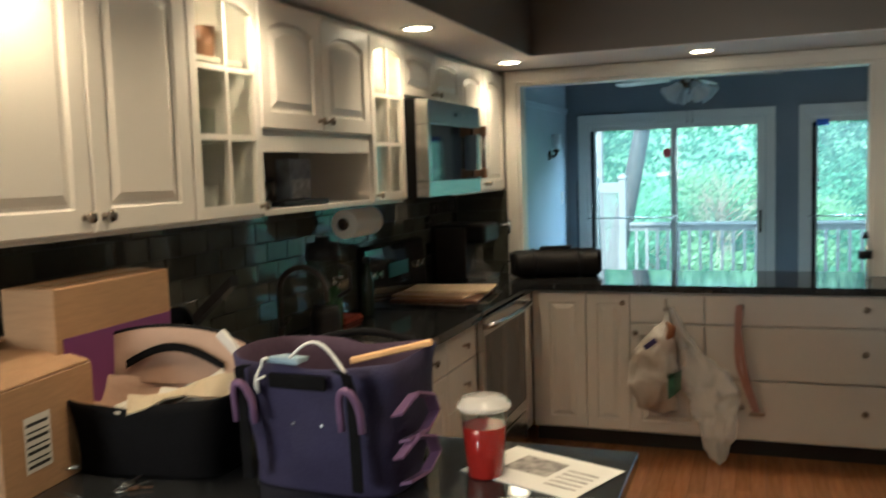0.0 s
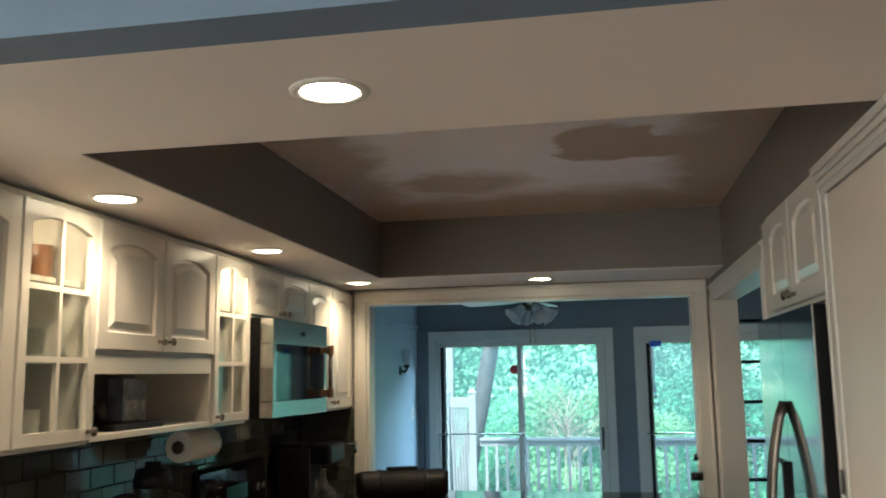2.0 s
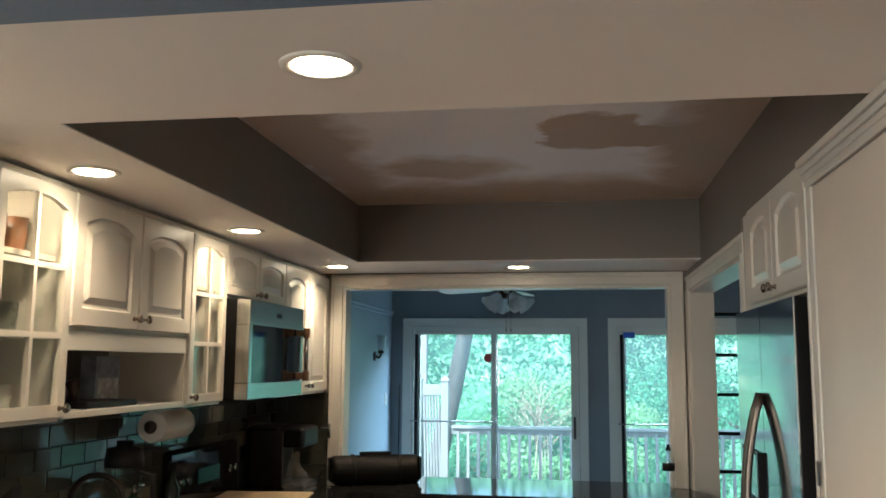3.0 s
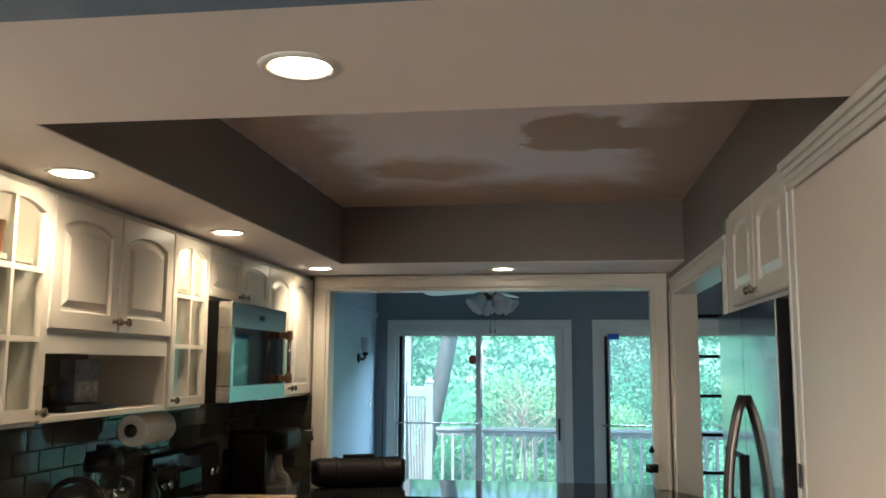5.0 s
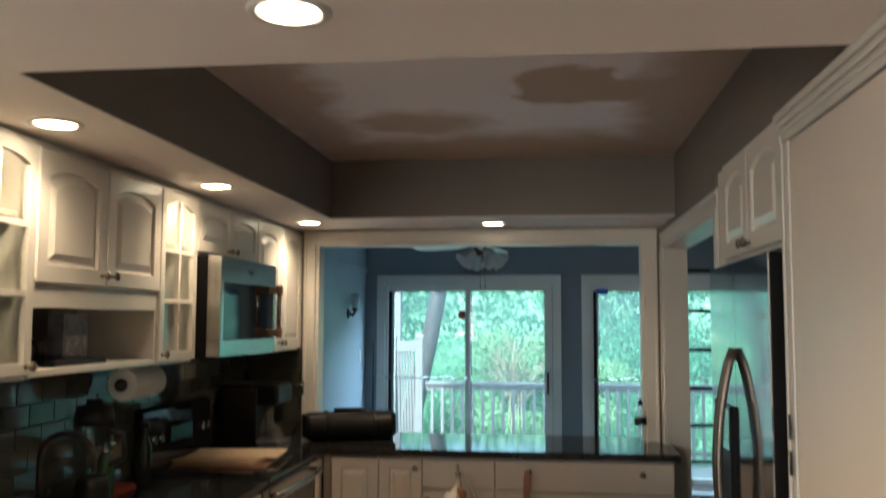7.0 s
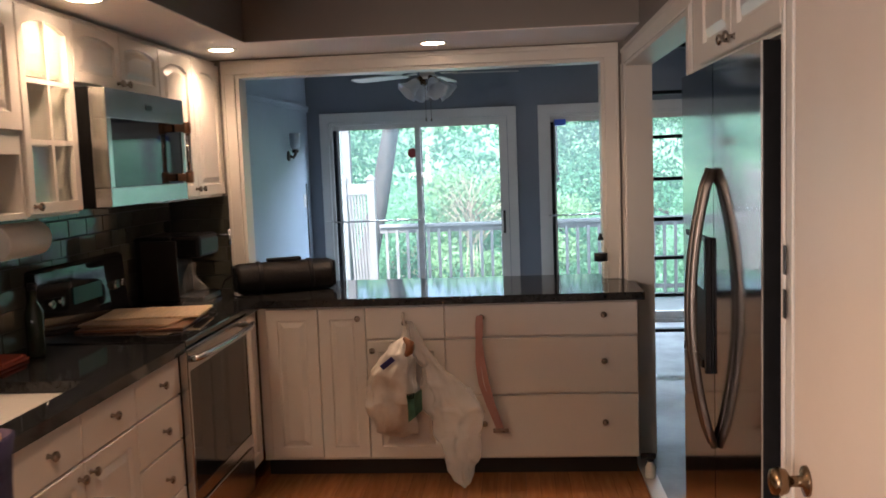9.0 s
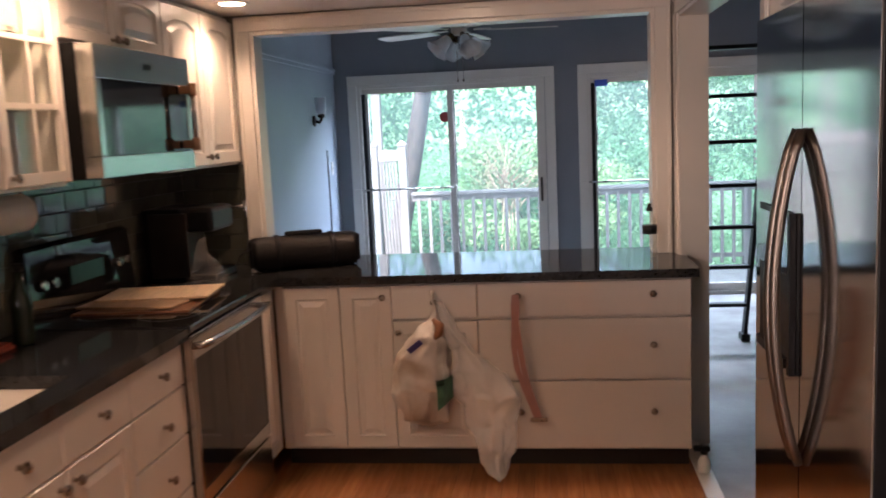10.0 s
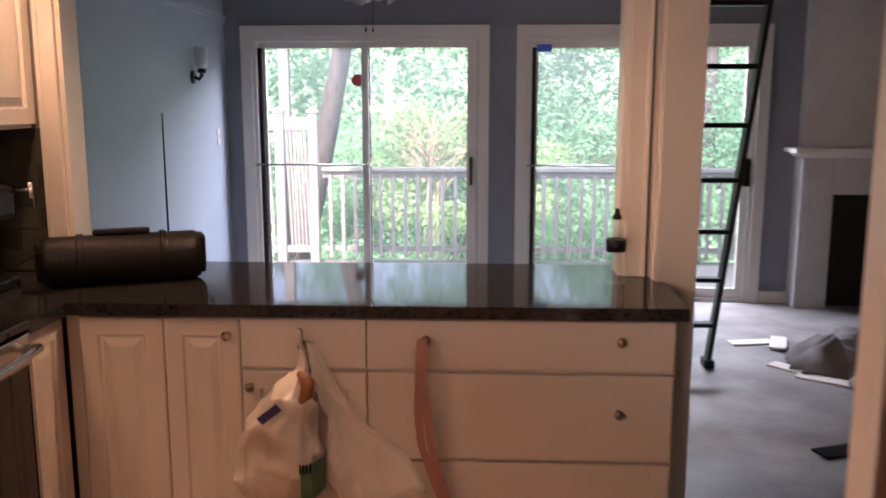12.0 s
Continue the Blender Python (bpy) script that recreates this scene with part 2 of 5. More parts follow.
structure("floor_kitchen_base", DARKKICK, (XW, XR + 0.06, YS - 0.5, YO + 0.12, -0.1, -0.02), label="dark underfloor of the kitchen")
for nm, q in (("dining", (-0.8, 7.0, YO + 0.12, YD + 0.15)), ("living", (XR + 0.06, 7.0, -8.0, YO + 0.12)), ("near_room", (-3.0, XR + 0.06, -8.0, YS - 0.5))):
    structure("floor_" + nm, GREYF, (*q, -0.1, 0.0), label="bare grey subfloor, carpet removed")
structure("wall_left_kitchen", TAUPE, (XW - 0.12, XW, YS, YO, 0, ZT + 0.1), label="taupe painted kitchen wall")
structure("wall_left_dining", LIT_BLUE, (-0.78, -0.66, YO + 0.12, YD, 0, ZL), label="blue painted dining wall, toned paler for window light")
structure("wall_opening", TAUPE, (XW - 0.16, OL, YO, YO + 0.12, 0, ZL), (OR, XR + 0.125, YO, YO + 0.12, 0, ZL), (OL, OR, YO, YO + 0.12, OT, ZL),
          (OL, OR, YO, YO + 0.12, 0, 0.874), label="taupe wall with a wide cased pass-through over the counter")
structure("wall_right_kitchen", TAUPE, (XR, XR + 0.125, DY1, YO, 0, ZL), (XR, XR + 0.125, DY0, DY1, DT, ZL), (XR + 0.72, XR + 0.8, -2.38, DY0, 0, ZL),
          (XR, XR + 0.8, DY0 - 0.02, DY0, 0, ZL), (XR, XR + 0.72, -2.3, DY0 - 0.02, 2.16, ZL), (XR, XR + 0.72, -2.38, -2.3, 0, ZL),
          (XR, XR + 0.12, -3.7, -2.38, 2.1, ZL), (XR, XR + 0.12, -3.7, -3.135, 0, 2.1), (XR, XR + 0.12, -8.0, -3.7, 0, ZL), label="taupe kitchen wall with a wide doorway and a fridge alcove")
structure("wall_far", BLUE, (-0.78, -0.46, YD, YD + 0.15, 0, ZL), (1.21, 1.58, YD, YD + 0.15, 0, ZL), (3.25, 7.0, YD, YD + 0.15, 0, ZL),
          (-0.46, 1.21, YD, YD + 0.15, 1.965, ZL), (1.58, 3.25, YD, YD + 0.15, 1.965, ZL), label="blue wall with two sliding glass doors, toned darker as backlit")
structure("wall_living_right", BLUE, (7.0, 7.12, -8.0, YD + 0.15, 0, ZL), label="blue living room wall")
# Unseen wall closing the near room; opening added behind the fill lamp.
structure("wall_behind", BLUE, (-3.0, -2.35, -8.12, -8.0, 0, ZL), (-0.55, 7.12, -8.12, -8.0, 0, ZL), (-2.35, -0.55, -8.12, -8.0, 0, 0.85), (-2.35, -0.55, -8.12, -8.0, 2.15, ZL), label="unseen blue rear wall with an added opening")
structure("wall_left_near", BLUE, (-3.12, -3.0, -8.12, YS, 0, ZL), (-3.0, XW, YS, YS + 0.1, 0, ZL), label="blue wall of the near room")
structure("ceiling_soffit", SOFFIT, (XW, TX, YS, YO, ZS, ZS + 0.004), (TX, XR, TY1, YO, ZS, ZS + 0.004), (TX, XR, YS, TY0, ZS, ZS + 0.004), label="white painted dropped soffit")
for side, q in (("left", (TX - 0.05, TX, TY0 - 0.05, TY1 + 0.05)), ("far", (TX, XR, TY1, TY1 + 0.05)), ("near", (TX, XR, TY0 - 0.05, TY0))):
    structure("wall_tray_" + side, TAUPE, (*q, ZS + 0.0042, ZT), label="taupe side of the raised tray")
# Header takes its own deeper blue to offset the warm fill lamp.
structure("wall_header_near", material("header_toned_blue_paint", (0.17, 0.235, 0.33), 0.6, bump=0.12, bump_scale=120), (XW, XR, YS - 0.1, YS, ZS, ZL), label="blue face of the header")
structure("ceiling_tray", toned_ceiling(), (TX - 0.05, XR, TY0 - 0.05, TY1 + 0.05, ZT, ZT + 0.05), label="white tray ceiling, bounced daylight and tan patches in its colour")
structure("ceiling_living", SOFFIT, (-0.78, 7.0, YO + 0.12, YD + 0.15, ZL, ZL + 0.05), (XR, 7.0, -8.0, YO + 0.12, ZL, ZL + 0.05), (-3.0, XR, -8.0, YS, ZL, ZL + 0.05), label="white living room ceiling")


def frame_ring(w, h, inset, arch, y, n=14):
    """Points round a door at an inset; arch lifts the middle of its top edge."""
    x0, x1, z0 = inset, w - inset, inset
    top = h - inset
    pts = [(x0, y, z0), (x1, y, z0)]
    for i in range(n + 1):
        u = i / n
        x = x1 + (x0 - x1) * u
        s = min(1, max(0, (1 - abs(2 * u - 1)) * 1.25))
        pts.append((x, y, top - arch + arch * math.sin(s * math.pi / 2) if arch else top))
    return pts


def door_mesh(w, h, arch=0.0, border=0.055):
    bm = bmesh.new()
    R = lambda i, y, a=0.0: frame_ring(w, h, i, a, y)
    loft(bm, [R(0.0, 0), R(0.0, -0.016), R(0.004, -0.02), R(border, -0.02, arch), R(border + 0.006, -0.010, arch), R(border + 0.014, -0.010, arch),
              R(border + 0.036, -0.020, arch)])
    return bm


def drawer_mesh(w, h):
    bm = bmesh.new()
    return box(bm, 0, w, -0.02, 0, 0, h, bevel=0.003)


def knob(parent, x, z):
    bm = bmesh.new()
    lathe(bm, [(0.009, 0), (0.006, 0.004), (0.005, 0.014), (0.013, 0.018), (0.0155, 0.024), (0.012, 0.029), (0.004, 0.031)], pose(x, -0.02, z, 90), 14)
    part("knob", bm, KNOBM, parent, "round aged-nickel knob")


def cabinet(name, m, W, H, D, fronts, label, hollow=False, shelves=(), kick=0.0, group=""):
    """A cabinet unit: fronts are (kind, x0, x1, z0, z1, [(knob x, knob z)]). Local x along its face, -y to the room."""
    e = thing(name, m, label, "cabinet", group)
    bm = bmesh.new()
    if hollow:
        t = 0.016
        box(bm, 0, t, 0, D, 0, H)
        box(bm, W - t, W, 0, D, 0, H)
        box(bm, t, W - t, 0, D, 0, t)
        box(bm, t, W - t, 0, D, H - t, H)
        box(bm, t, W - t, D - 0.006, D, t, H - t)
    else:
        box(bm, 0, W, 0, D, 0, H)
    part("body", bm, CAB, e)
    for z in shelves:
        bm = bmesh.new()
        box(bm, 0.017, W - 0.017, 0.03, D - 0.01, z, z + 0.016)
        part("shelf", bm, CAB_IN, e)
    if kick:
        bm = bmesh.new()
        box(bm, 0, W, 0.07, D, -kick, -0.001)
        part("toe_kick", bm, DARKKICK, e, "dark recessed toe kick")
    for kind, x0, x1, z0, z1, knobs in fronts:
        w, h = x1 - x0, z1 - z0
        if kind == "glass":
            bm = bmesh.new()
            R = lambda i, y, a=0.0: frame_ring(w, h, i, a, y)
            b, a = 0.038, 0.026
            loft(bm, [R(b, 0, a), R(0.0, 0), R(0.0, -0.016), R(0.004, -0.02), R(b, -0.02, a), R(b, 0, a)], cap=False)
            d = part("door", bm, CAB, e, "white glazed cabinet door with an arched top")
            bm = bmesh.new()
            box(bm, w / 2 - 0.007, w / 2 + 0.007, -0.019, -0.003, b - 0.004, h - b)
            for k in (1, 2):
                zz = b + (h - 2 * b) * k / 3
                box(bm, b - 0.004, w - b + 0.004, -0.0185, -0.004, zz - 0.008, zz + 0.008)
            part("muntin", bm, CAB, d)
            bm = bmesh.new()
            box(bm, b - 0.01, w - b + 0.01, -0.009, -0.006, b - 0.01, h - b + 0.01)
            g = part("pane", bm, GLASS, d, "clear glass pane")
            g.visible_shadow = False
        elif kind == "drawer":
            d = part("drawer_front", drawer_mesh(w, h), CAB, e)
        else:
            d = part("door", door_mesh(w, h, {"arch": 0.028, "low": 0.02}.get(kind, 0.0), 0.04 if kind == "low" else 0.055), CAB, e)
        d.location = (x0, 0, z0)
        for kx, kz in knobs:
            knob(d, kx - x0, kz - z0)
    return e


# ---- upper cabinets on the left wall ----
UX, UD = -0.29, 0.328
top = ZS - 0.012
g = 0.002


def upper(y0, y1, z0, fronts, label, **k):
    return cabinet("wall_cabinet", pose(UX - 0.02, y0 + 0.001, z0, 0, 0, 90), y1 - y0 - 0.002, top - z0, UD - 0.02, fronts, label, group="wall cabinets", **k)


def pair(w, h, kind, kz=0.05):
    kind = "low" if h < 0.35 else kind
    return [(kind, g, w / 2 - g, 0.012, h - 0.02, [(w / 2 - 0.032, kz)]), (kind, w / 2 + g, w - g, 0.012, h - 0.02, [(w / 2 + 0.032, kz)])]


upper(-3.43, -2.65, 1.42, pair(0.78, top - 1.42, "arch"), "white double-door wall cabinet with raised arched panels at the run's end")
upper(-2.65, -2.285, 1.42, [("glass", g, 0.363, 0.012, top - 1.44, [(0.335, 0.04)])], "white glazed wall cabinet with six small panes, half full of crockery", hollow=True, shelves=(0.24, 0.47))
upper(-2.285, -1.47, 1.69, pair(0.815, top - 1.69, "arch"), "short white double-door wall cabinet above an open cubby")
upper(-1.47, -1.12, 1.42, [("glass", g, 0.348, 0.012, top - 1.44, [(0.03, 0.04)])], "narrow white glazed wall cabinet lit from above, with glassware", hollow=True, shelves=(0.24, 0.47))
upper(-1.12, -0.36, 1.875, pair(0.76, top - 1.875, "arch", 0.035), "short white double-door wall cabinet above the microwave")
upper(-0.36, 0.44, 1.42, pair(0.80, top - 1.42, "arch"), "tall white double-door wall cabinet beside the pass-through")

cub = thing("cubby", pose(0, 0, 0), "white open cubby with a valance and a shelf, holding jars", "shelf")
bm = bmesh.new()
box(bm, UX - 0.03, UX - 0.01, -2.283, -1.485, 1.628, 1.689, bevel=0.002)
part("valance", bm, CAB, cub)
bm = bmesh.new()
box(bm, XW + 0.002, UX - 0.012, -2.283, -1.485, 1.425, 1.445, bevel=0.002)
part("shelf", bm, CAB, cub)
bm = bmesh.new()
box(bm, XW + 0.002, UX - 0.012, -1.485, -1.472, 1.425, 1.689)
part("side_panel", bm, CAB, cub)

# ---- base cabinets ----
BT, K = 0.776, 0.1
def base(m, W, fronts, label):
    return cabinet("base_cabinet", m, W, BT, 0.57, fronts, label, kick=K - 0.001, group="base cabinets")


DZ = [(0.012, 0.262), (0.272, 0.542), (0.552, 0.762)]
# peninsula, facing the kitchen
px = [-0.028, 0.277, 0.513, 0.899, 1.822]
base(pose(px[0], 0.02, K), px[1] - px[0], [("panel", 0.045, 0.303, 0.012, 0.765, [])], "white corner base cabinet with one raised-panel door")
base(pose(px[1], 0.02, K), px[2] - px[1], [("panel", g, 0.234, 0.012, 0.765, [(0.2, 0.715)])], "narrow white base cabinet with one raised-panel door")
base(pose(px[2], 0.02, K), px[3] - px[2], [("panel", g, 0.384, 0.012, 0.6, [(0.03, 0.555)]), ("drawer", g, 0.384, 0.612, 0.765, [(0.193, 0.69)])],
     "white base cabinet, drawer over door, its knobs hung with bags")
w4 = px[4] - px[3]
base(pose(px[3], 0.02, K), w4, [("drawer", g, w4 - g, a, b, [(0.18, (a + b) / 2 + 0.02), (0.76, (a + b) / 2 + 0.02)]) for a, b in ((0.012, 0.318), (0.328, 0.6), (0.612, 0.765))],
     "wide white base cabinet of three drawers")
# left run, facing the room
RB = lambda y: pose(-0.05, y, K, 0, 0, 90)
base(RB(-0.243), 0.263, [("panel", g, 0.238, 0.012, 0.765, [])], "white corner filler door beside the range")
base(RB(-1.38), 0.383, [("drawer", g, 0.381, a, b, [(0.205, k)]) for a, b, k in ((0.012, 0.260, 0.15), (0.267, 0.445, 0.348), (0.452, 0.617, 0.528), (0.624, 0.765, 0.697))], "white base cabinet of four drawers beside the range")
base(RB(-2.115), 0.733, [("drawer", g, 0.365, 0.624, 0.765, [(0.18, 0.70)]), ("drawer", 0.369, 0.731, 0.624, 0.765, [(0.56, 0.70)]), ("panel", g, 0.365, 0.012, 0.617, [(0.332, 0.577)]),
                         ("panel", 0.369, 0.731, 0.012, 0.617, [(0.402, 0.577)])], "white sink base cabinet with two doors under false drawers")
base(RB(-2.74), 0.62, [("drawer", g, 0.618, 0.612, 0.765, [(0.31, 0.69)]), ("panel", g, 0.618, 0.012, 0.6, [(0.57, 0.54)])], "white base cabinet with a drawer over a door")
# near peninsula under the bags
cabinet("base_cabinet", pose(0.88, -2.78, K, 0, 0, 180), 1.48, BT, 0.6, [("panel", g + i * 0.49, 0.485 + i * 0.49, 0.012, 0.765, [(0.44 + i * 0.49, 0.7)]) for i in range(3)],
        "white base cabinets of the near counter that carries the bags", kick=K - 0.001, group="base cabinets")

# counters, with the sink's hole left open
SINK = (-0.5, -0.10, -2.08, -1.56)
ct = thing("countertop", pose(0, 0, 0.877), "polished black granite countertop on the cabinets, L-shaped round the range", "countertop")
SLABS = [(XW + 0.001, SINK[0], -2.75, -1.002), (SINK[1], 0.0, -2.75, -1.002), (SINK[0], SINK[1], -2.75, SINK[2]), (SINK[0], SINK[1], SINK[3], -1.002),
         (XW + 0.001, 0.0, -0.246, 0.448), (0.0, 1.852, -0.03, 0.366), (0.0, 1.826, 0.366, 0.448), (OL + 0.001, OR - 0.001, 0.448, 0.655)]
for q in SLABS:
    bm = bmesh.new()
    box(bm, *q, 0, 0.038)
    part("slab", bm, GRANITE, ct)
bm = bmesh.new()
box(bm, XW + 0.001, 0.92, -3.44, -2.7505, 0, 0.038, bevel=0.006)
part("slab", bm, GRANITE, ct)

# ---- fridge ----
fr = thing("refrigerator", pose(1.81, -2.245, 0), "stainless side-by-side refrigerator with bowed bar handles, standing in its alcove", "refrigerator")
bm = bmesh.new()
box(bm, 0.0258, 0.70, 0.008, 0.845, 0.02, 1.765, bevel=0.001)
part("body", bm, material("fridge_dark_grey", (0.03, 0.027, 0.025), 0.4, vary=0.1, spec=0.3), fr, "dark grey fridge body")
for a, b in ((0.003, 0.438), (0.442, 0.850)):
    bm = bmesh.new()
    box(bm, -0.036, 0.025, a, b, 0.1, 1.782, bevel=0.002)
    dr_ = part("door", bm, BLACK, fr, "fridge door with dark edges")
    bm = bmesh.new()
    box(bm, -0.04, -0.0363, a + 0.001, b - 0.001, 0.101, 1.781)
    part("front_skin", bm, DOORSTEEL, dr_, "brushed stainless skin")
bm = bmesh.new()
box(bm, -0.0352, 0.0256, 0.4382, 0.4418, 0.105, 1.776)
part("gasket", bm, BLACK, fr, "black rubber gasket in the seam")
for s, y in ((-1, 0.420), (1, 0.460)):
    bm = bmesh.new()
    pts = [(-0.045 - 0.057 * math.sin(math.pi * i / 16) ** 0.75, y + s * 0.004 * math.sin(math.pi * i / 16), 0.77 + 0.74 * i / 16) for i in range(17)]
    tube(bm, pts, 0.0115)
    part("handle", bm, HANDLE, fr, "bowed steel bar handle")
bm = bmesh.new()
box(bm, -0.0445, -0.0405, 0.50, 0.79, 0.955, 1.325, bevel=0.001)
dp = part("dispenser", bm, BLACK, fr, "black ice and water dispenser set in the door")
for nm, mt, q, lb in (("control_panel", DOORSTEEL, (-0.050, -0.0448, 0.508, 0.782, 1.18, 1.312), "steel control panel"),
                      ("tray", BLACK, (-0.056, -0.0448, 0.516, 0.774, 0.962, 0.985), "dark drip tray"), ("edge_strip", BLACK, (-0.055, -0.0405, 0.474, 0.494, 0.955, 1.325), "dark upright strip")):
    bm = bmesh.new()
    box(bm, *q, bevel=0.001)
    part(nm, bm, mt, dp, lb)
fc = cabinet("wall_cabinet", pose(1.83, -1.275, 1.80, 0, 0, -90), 0.975, 0.355, 0.6, [("arch", 0.175, 0.554, 0.012, 0.35, [(0.525, 0.04)]), ("arch", 0.558, 0.965, 0.012, 0.35, [(0.59, 0.04)])], "white double-door cabinet above the refrigerator", group="wall cabinets")

bm = bmesh.new()
box(bm, 0.0, 0.112, 0.0, 0.6, -1.799, -0.001, bevel=0.002)
part("end_panel", bm, CAB, fc, "white panel beside the refrigerator")
bm = bmesh.new()
box(bm, 0.04, 0.10, 0.02, 0.075, 1.766, 1.788, bevel=0.004)
part("hinge_cover", bm, BLACK, fr, "black hinge cover")

# ---- casings ----
def casing(name, m, W, H, label, t=0.02, w=0.085, wall=0.12, sill=0.0):
    """A door or opening casing with jambs; local x across, y to the back of the wall, front at y=0."""
    e = thing(name, m, label, "door frame")
    e["kind"] = "structure"
    for nm, bx in (("casing_side", (-w, 0, sill, H)), ("casing_side", (W, W + w, sill, H)), ("casing_head", (-w, W + w, H, H + w))):
        bm = bmesh.new()
        box(bm, bx[0], bx[1], -t, -0.001, bx[2], bx[3], bevel=0.003)
        if nm == "casing_head":
            box(bm, bx[0] + 0.01, bx[1] - 0.01, -t - 0.006, -t - 0.0005, bx[3] - 0.025, bx[3] - 0.006, bevel=0.002)
        else:
            o = bx[0] if bx[0] < 0 else bx[1] - 0.022
            box(bm, o + 0.004, o + 0.02, -t - 0.006, -t - 0.0005, bx[2], bx[3], bevel=0.002)
        part(nm, bm, TRIM, e)
    bm = bmesh.new()
    box(bm, 0.0005, 0.018, -0.002, wall + 0.004, sill, H - 0.018)
    box(bm, W - 0.018, W - 0.0005, -0.002, wall + 0.004, sill, H - 0.018)
    box(bm, 0.0005, W - 0.0005, -0.002, wall + 0.004, H - 0.018, H - 0.0005)
    part("jamb", bm, TRIM, e)
    return e


casing("door_frame_opening", pose(OL, YO, 0), OR - OL, OT, "white cased pass-through to the dining area", w=0.072, sill=0.916)
casing("door_frame_right", pose(XR, DY1, 0, 0, 0, -90), DY1 - DY0, DT, "white cased doorway to the living room", t=0.009, w=0.08, wall=0.125)


# ---- sliding doors ----
def slider(x0, label):
    e = thing("door_sliding", pose(x0, YD, 0), label, "sliding glass door")
    e["kind"] = "structure"
    W, H = 1.67, 1.965
    for nm, q in (("casing_side", (-0.083, 0, -0.02, -0.001, 0, H)), ("casing_side", (W, W + 0.083, -0.02, -0.001, 0, H)), ("casing_head", (-0.083, W + 0.083, -0.02, -0.001, H, H + 0.083)),
                  ("jamb", (0.001, 0.03, 0, 0.14, 0.0305, H - 0.0305)), ("jamb", (W - 0.03, W - 0.001, 0, 0.14, 0.0305, H - 0.0305)), ("head", (0.001, W - 0.001, 0, 0.14, H - 0.03, H - 0.001)),
                  ("sill", (0.001, W - 0.001, 0, 0.14, 0.001, 0.03))):
        bm = bmesh.new()
        box(bm, *q, bevel=0.003 if "casing" in nm else 0)
        part(nm, bm, TRIM, e)
    for a, b, y in ((0.03, W / 2 + 0.03, 0.08), (W / 2 - 0.03, W - 0.03, 0.03)):
        bm = bmesh.new()
        s = 0.05
        for q in ((a, a + s, 0.03, H - 0.03), (b - s, b, 0.03, H - 0.03), (a + s, b - s, 0.03, 0.1), (a + s, b - s, H - 0.075, H - 0.03)):
            box(bm, q[0], q[1], y, y + 0.035, q[2], q[3], bevel=0.002)
        d = part("sash", bm, TRIM, e)
        bm = bmesh.new()
        box(bm, a + s - 0.005, b - s + 0.005, y + 0.015, y + 0.02, 0.095, H - 0.07)
        gl = part("pane", bm, HAZY, d, "clear glass pane with slight haze mixed in")
        gl.visible_shadow = False
    bm = bmesh.new()
    box(bm, 0.031, 0.062, 0.03, 0.07, 0.031, H - 0.076)
    part("weather_strip", bm, BLACK, e, "dark gap at the sliding panel's edge")
    bm = bmesh.new()
    box(bm, W / 2 + 0.0205, W / 2 + 0.032, 0.066, 0.072, 0.1, H - 0.076)
    part("weather_strip", bm, BLACK, e, "dark weather strip")
    bm = bmesh.new()
    box(bm, W - 0.06, W - 0.038, -0.02, 0.028, 0.88, 1.09, bevel=0.004)
    part("handle", bm, BRONZE, e, "dark bronze pull handle")
    return e


slider(-0.455, "white-framed sliding glass door to the deck, closed")
slider(1.58, "white-framed sliding glass door to the deck beside the first")


# ---- recessed lamps ----
for lx, ly in LAMPS:
    e = thing("recessed_light", pose(lx, ly, ZS), "round recessed ceiling light, lit warm white, in the soffit", "ceiling light", "recessed ceiling lights")
    bm = bmesh.new()
    rings = [[(r * math.cos(a * math.pi / 16), r * math.sin(a * math.pi / 16), z) for a in range(32)] for r, z in ((0.076, -0.0005), (0.075, -0.004), (0.062, -0.006), (0.055, -0.003), (0.055, -0.0006))]
    loft(bm, rings, cap=False)
    part("trim_ring", bm, TRIM, e, "white trim ring", smooth=True)
    bm = bmesh.new()
    lathe(bm, [(0.054, -0.0045), (0.054, -0.001)], steps=32)
    lens = part("lens", bm, LAMPGLOW, e, "glowing lamp lens")
    d = bpy.data.lights.new("lamp", "SPOT")
    d.energy, d.color, d.shadow_soft_size, d.spot_size, d.spot_blend = LAMP_POWER * (3.1 if lx < 0.5 else 6.2), WARM, 0.05, radians(148), 0.7
    lo = new("lamp_light", d)
    lo.parent = e
    lo.location = (0, 0, -0.03)

# small unseen lamps added inside the glazed cabinets to brighten their shelves
for y, p in ((-1.295, 0.45), (-2.47, 0.12)):
    e = thing("cabinet_fill_light", pose(-0.46, y, top - 0.0165), "small warm fill lamp added inside a glazed wall cabinet", "cabinet light", "cabinet lights")
    bm = bmesh.new()
    lathe(bm, [(0.03, -0.012), (0.032, -0.008), (0.032, 0)])
    part("housing", bm, LAMPGLOW, e, "added glowing puck")
    d = bpy.data.lights.new("lamp", "POINT")
    d.energy, d.color, d.shadow_soft_size = p * 2, WARM, 0.03
    lo = new("lamp_light", d)
    lo.parent = e
    lo.location = (0, 0, -0.05)

# ---- appliances on the left run ----
def rot_left(y, z, x=0.0):
    """A place on the left run: local x runs along the wall, away from the near room; local -y faces the room."""
    return pose(x, y, z, 0, 0, 90)


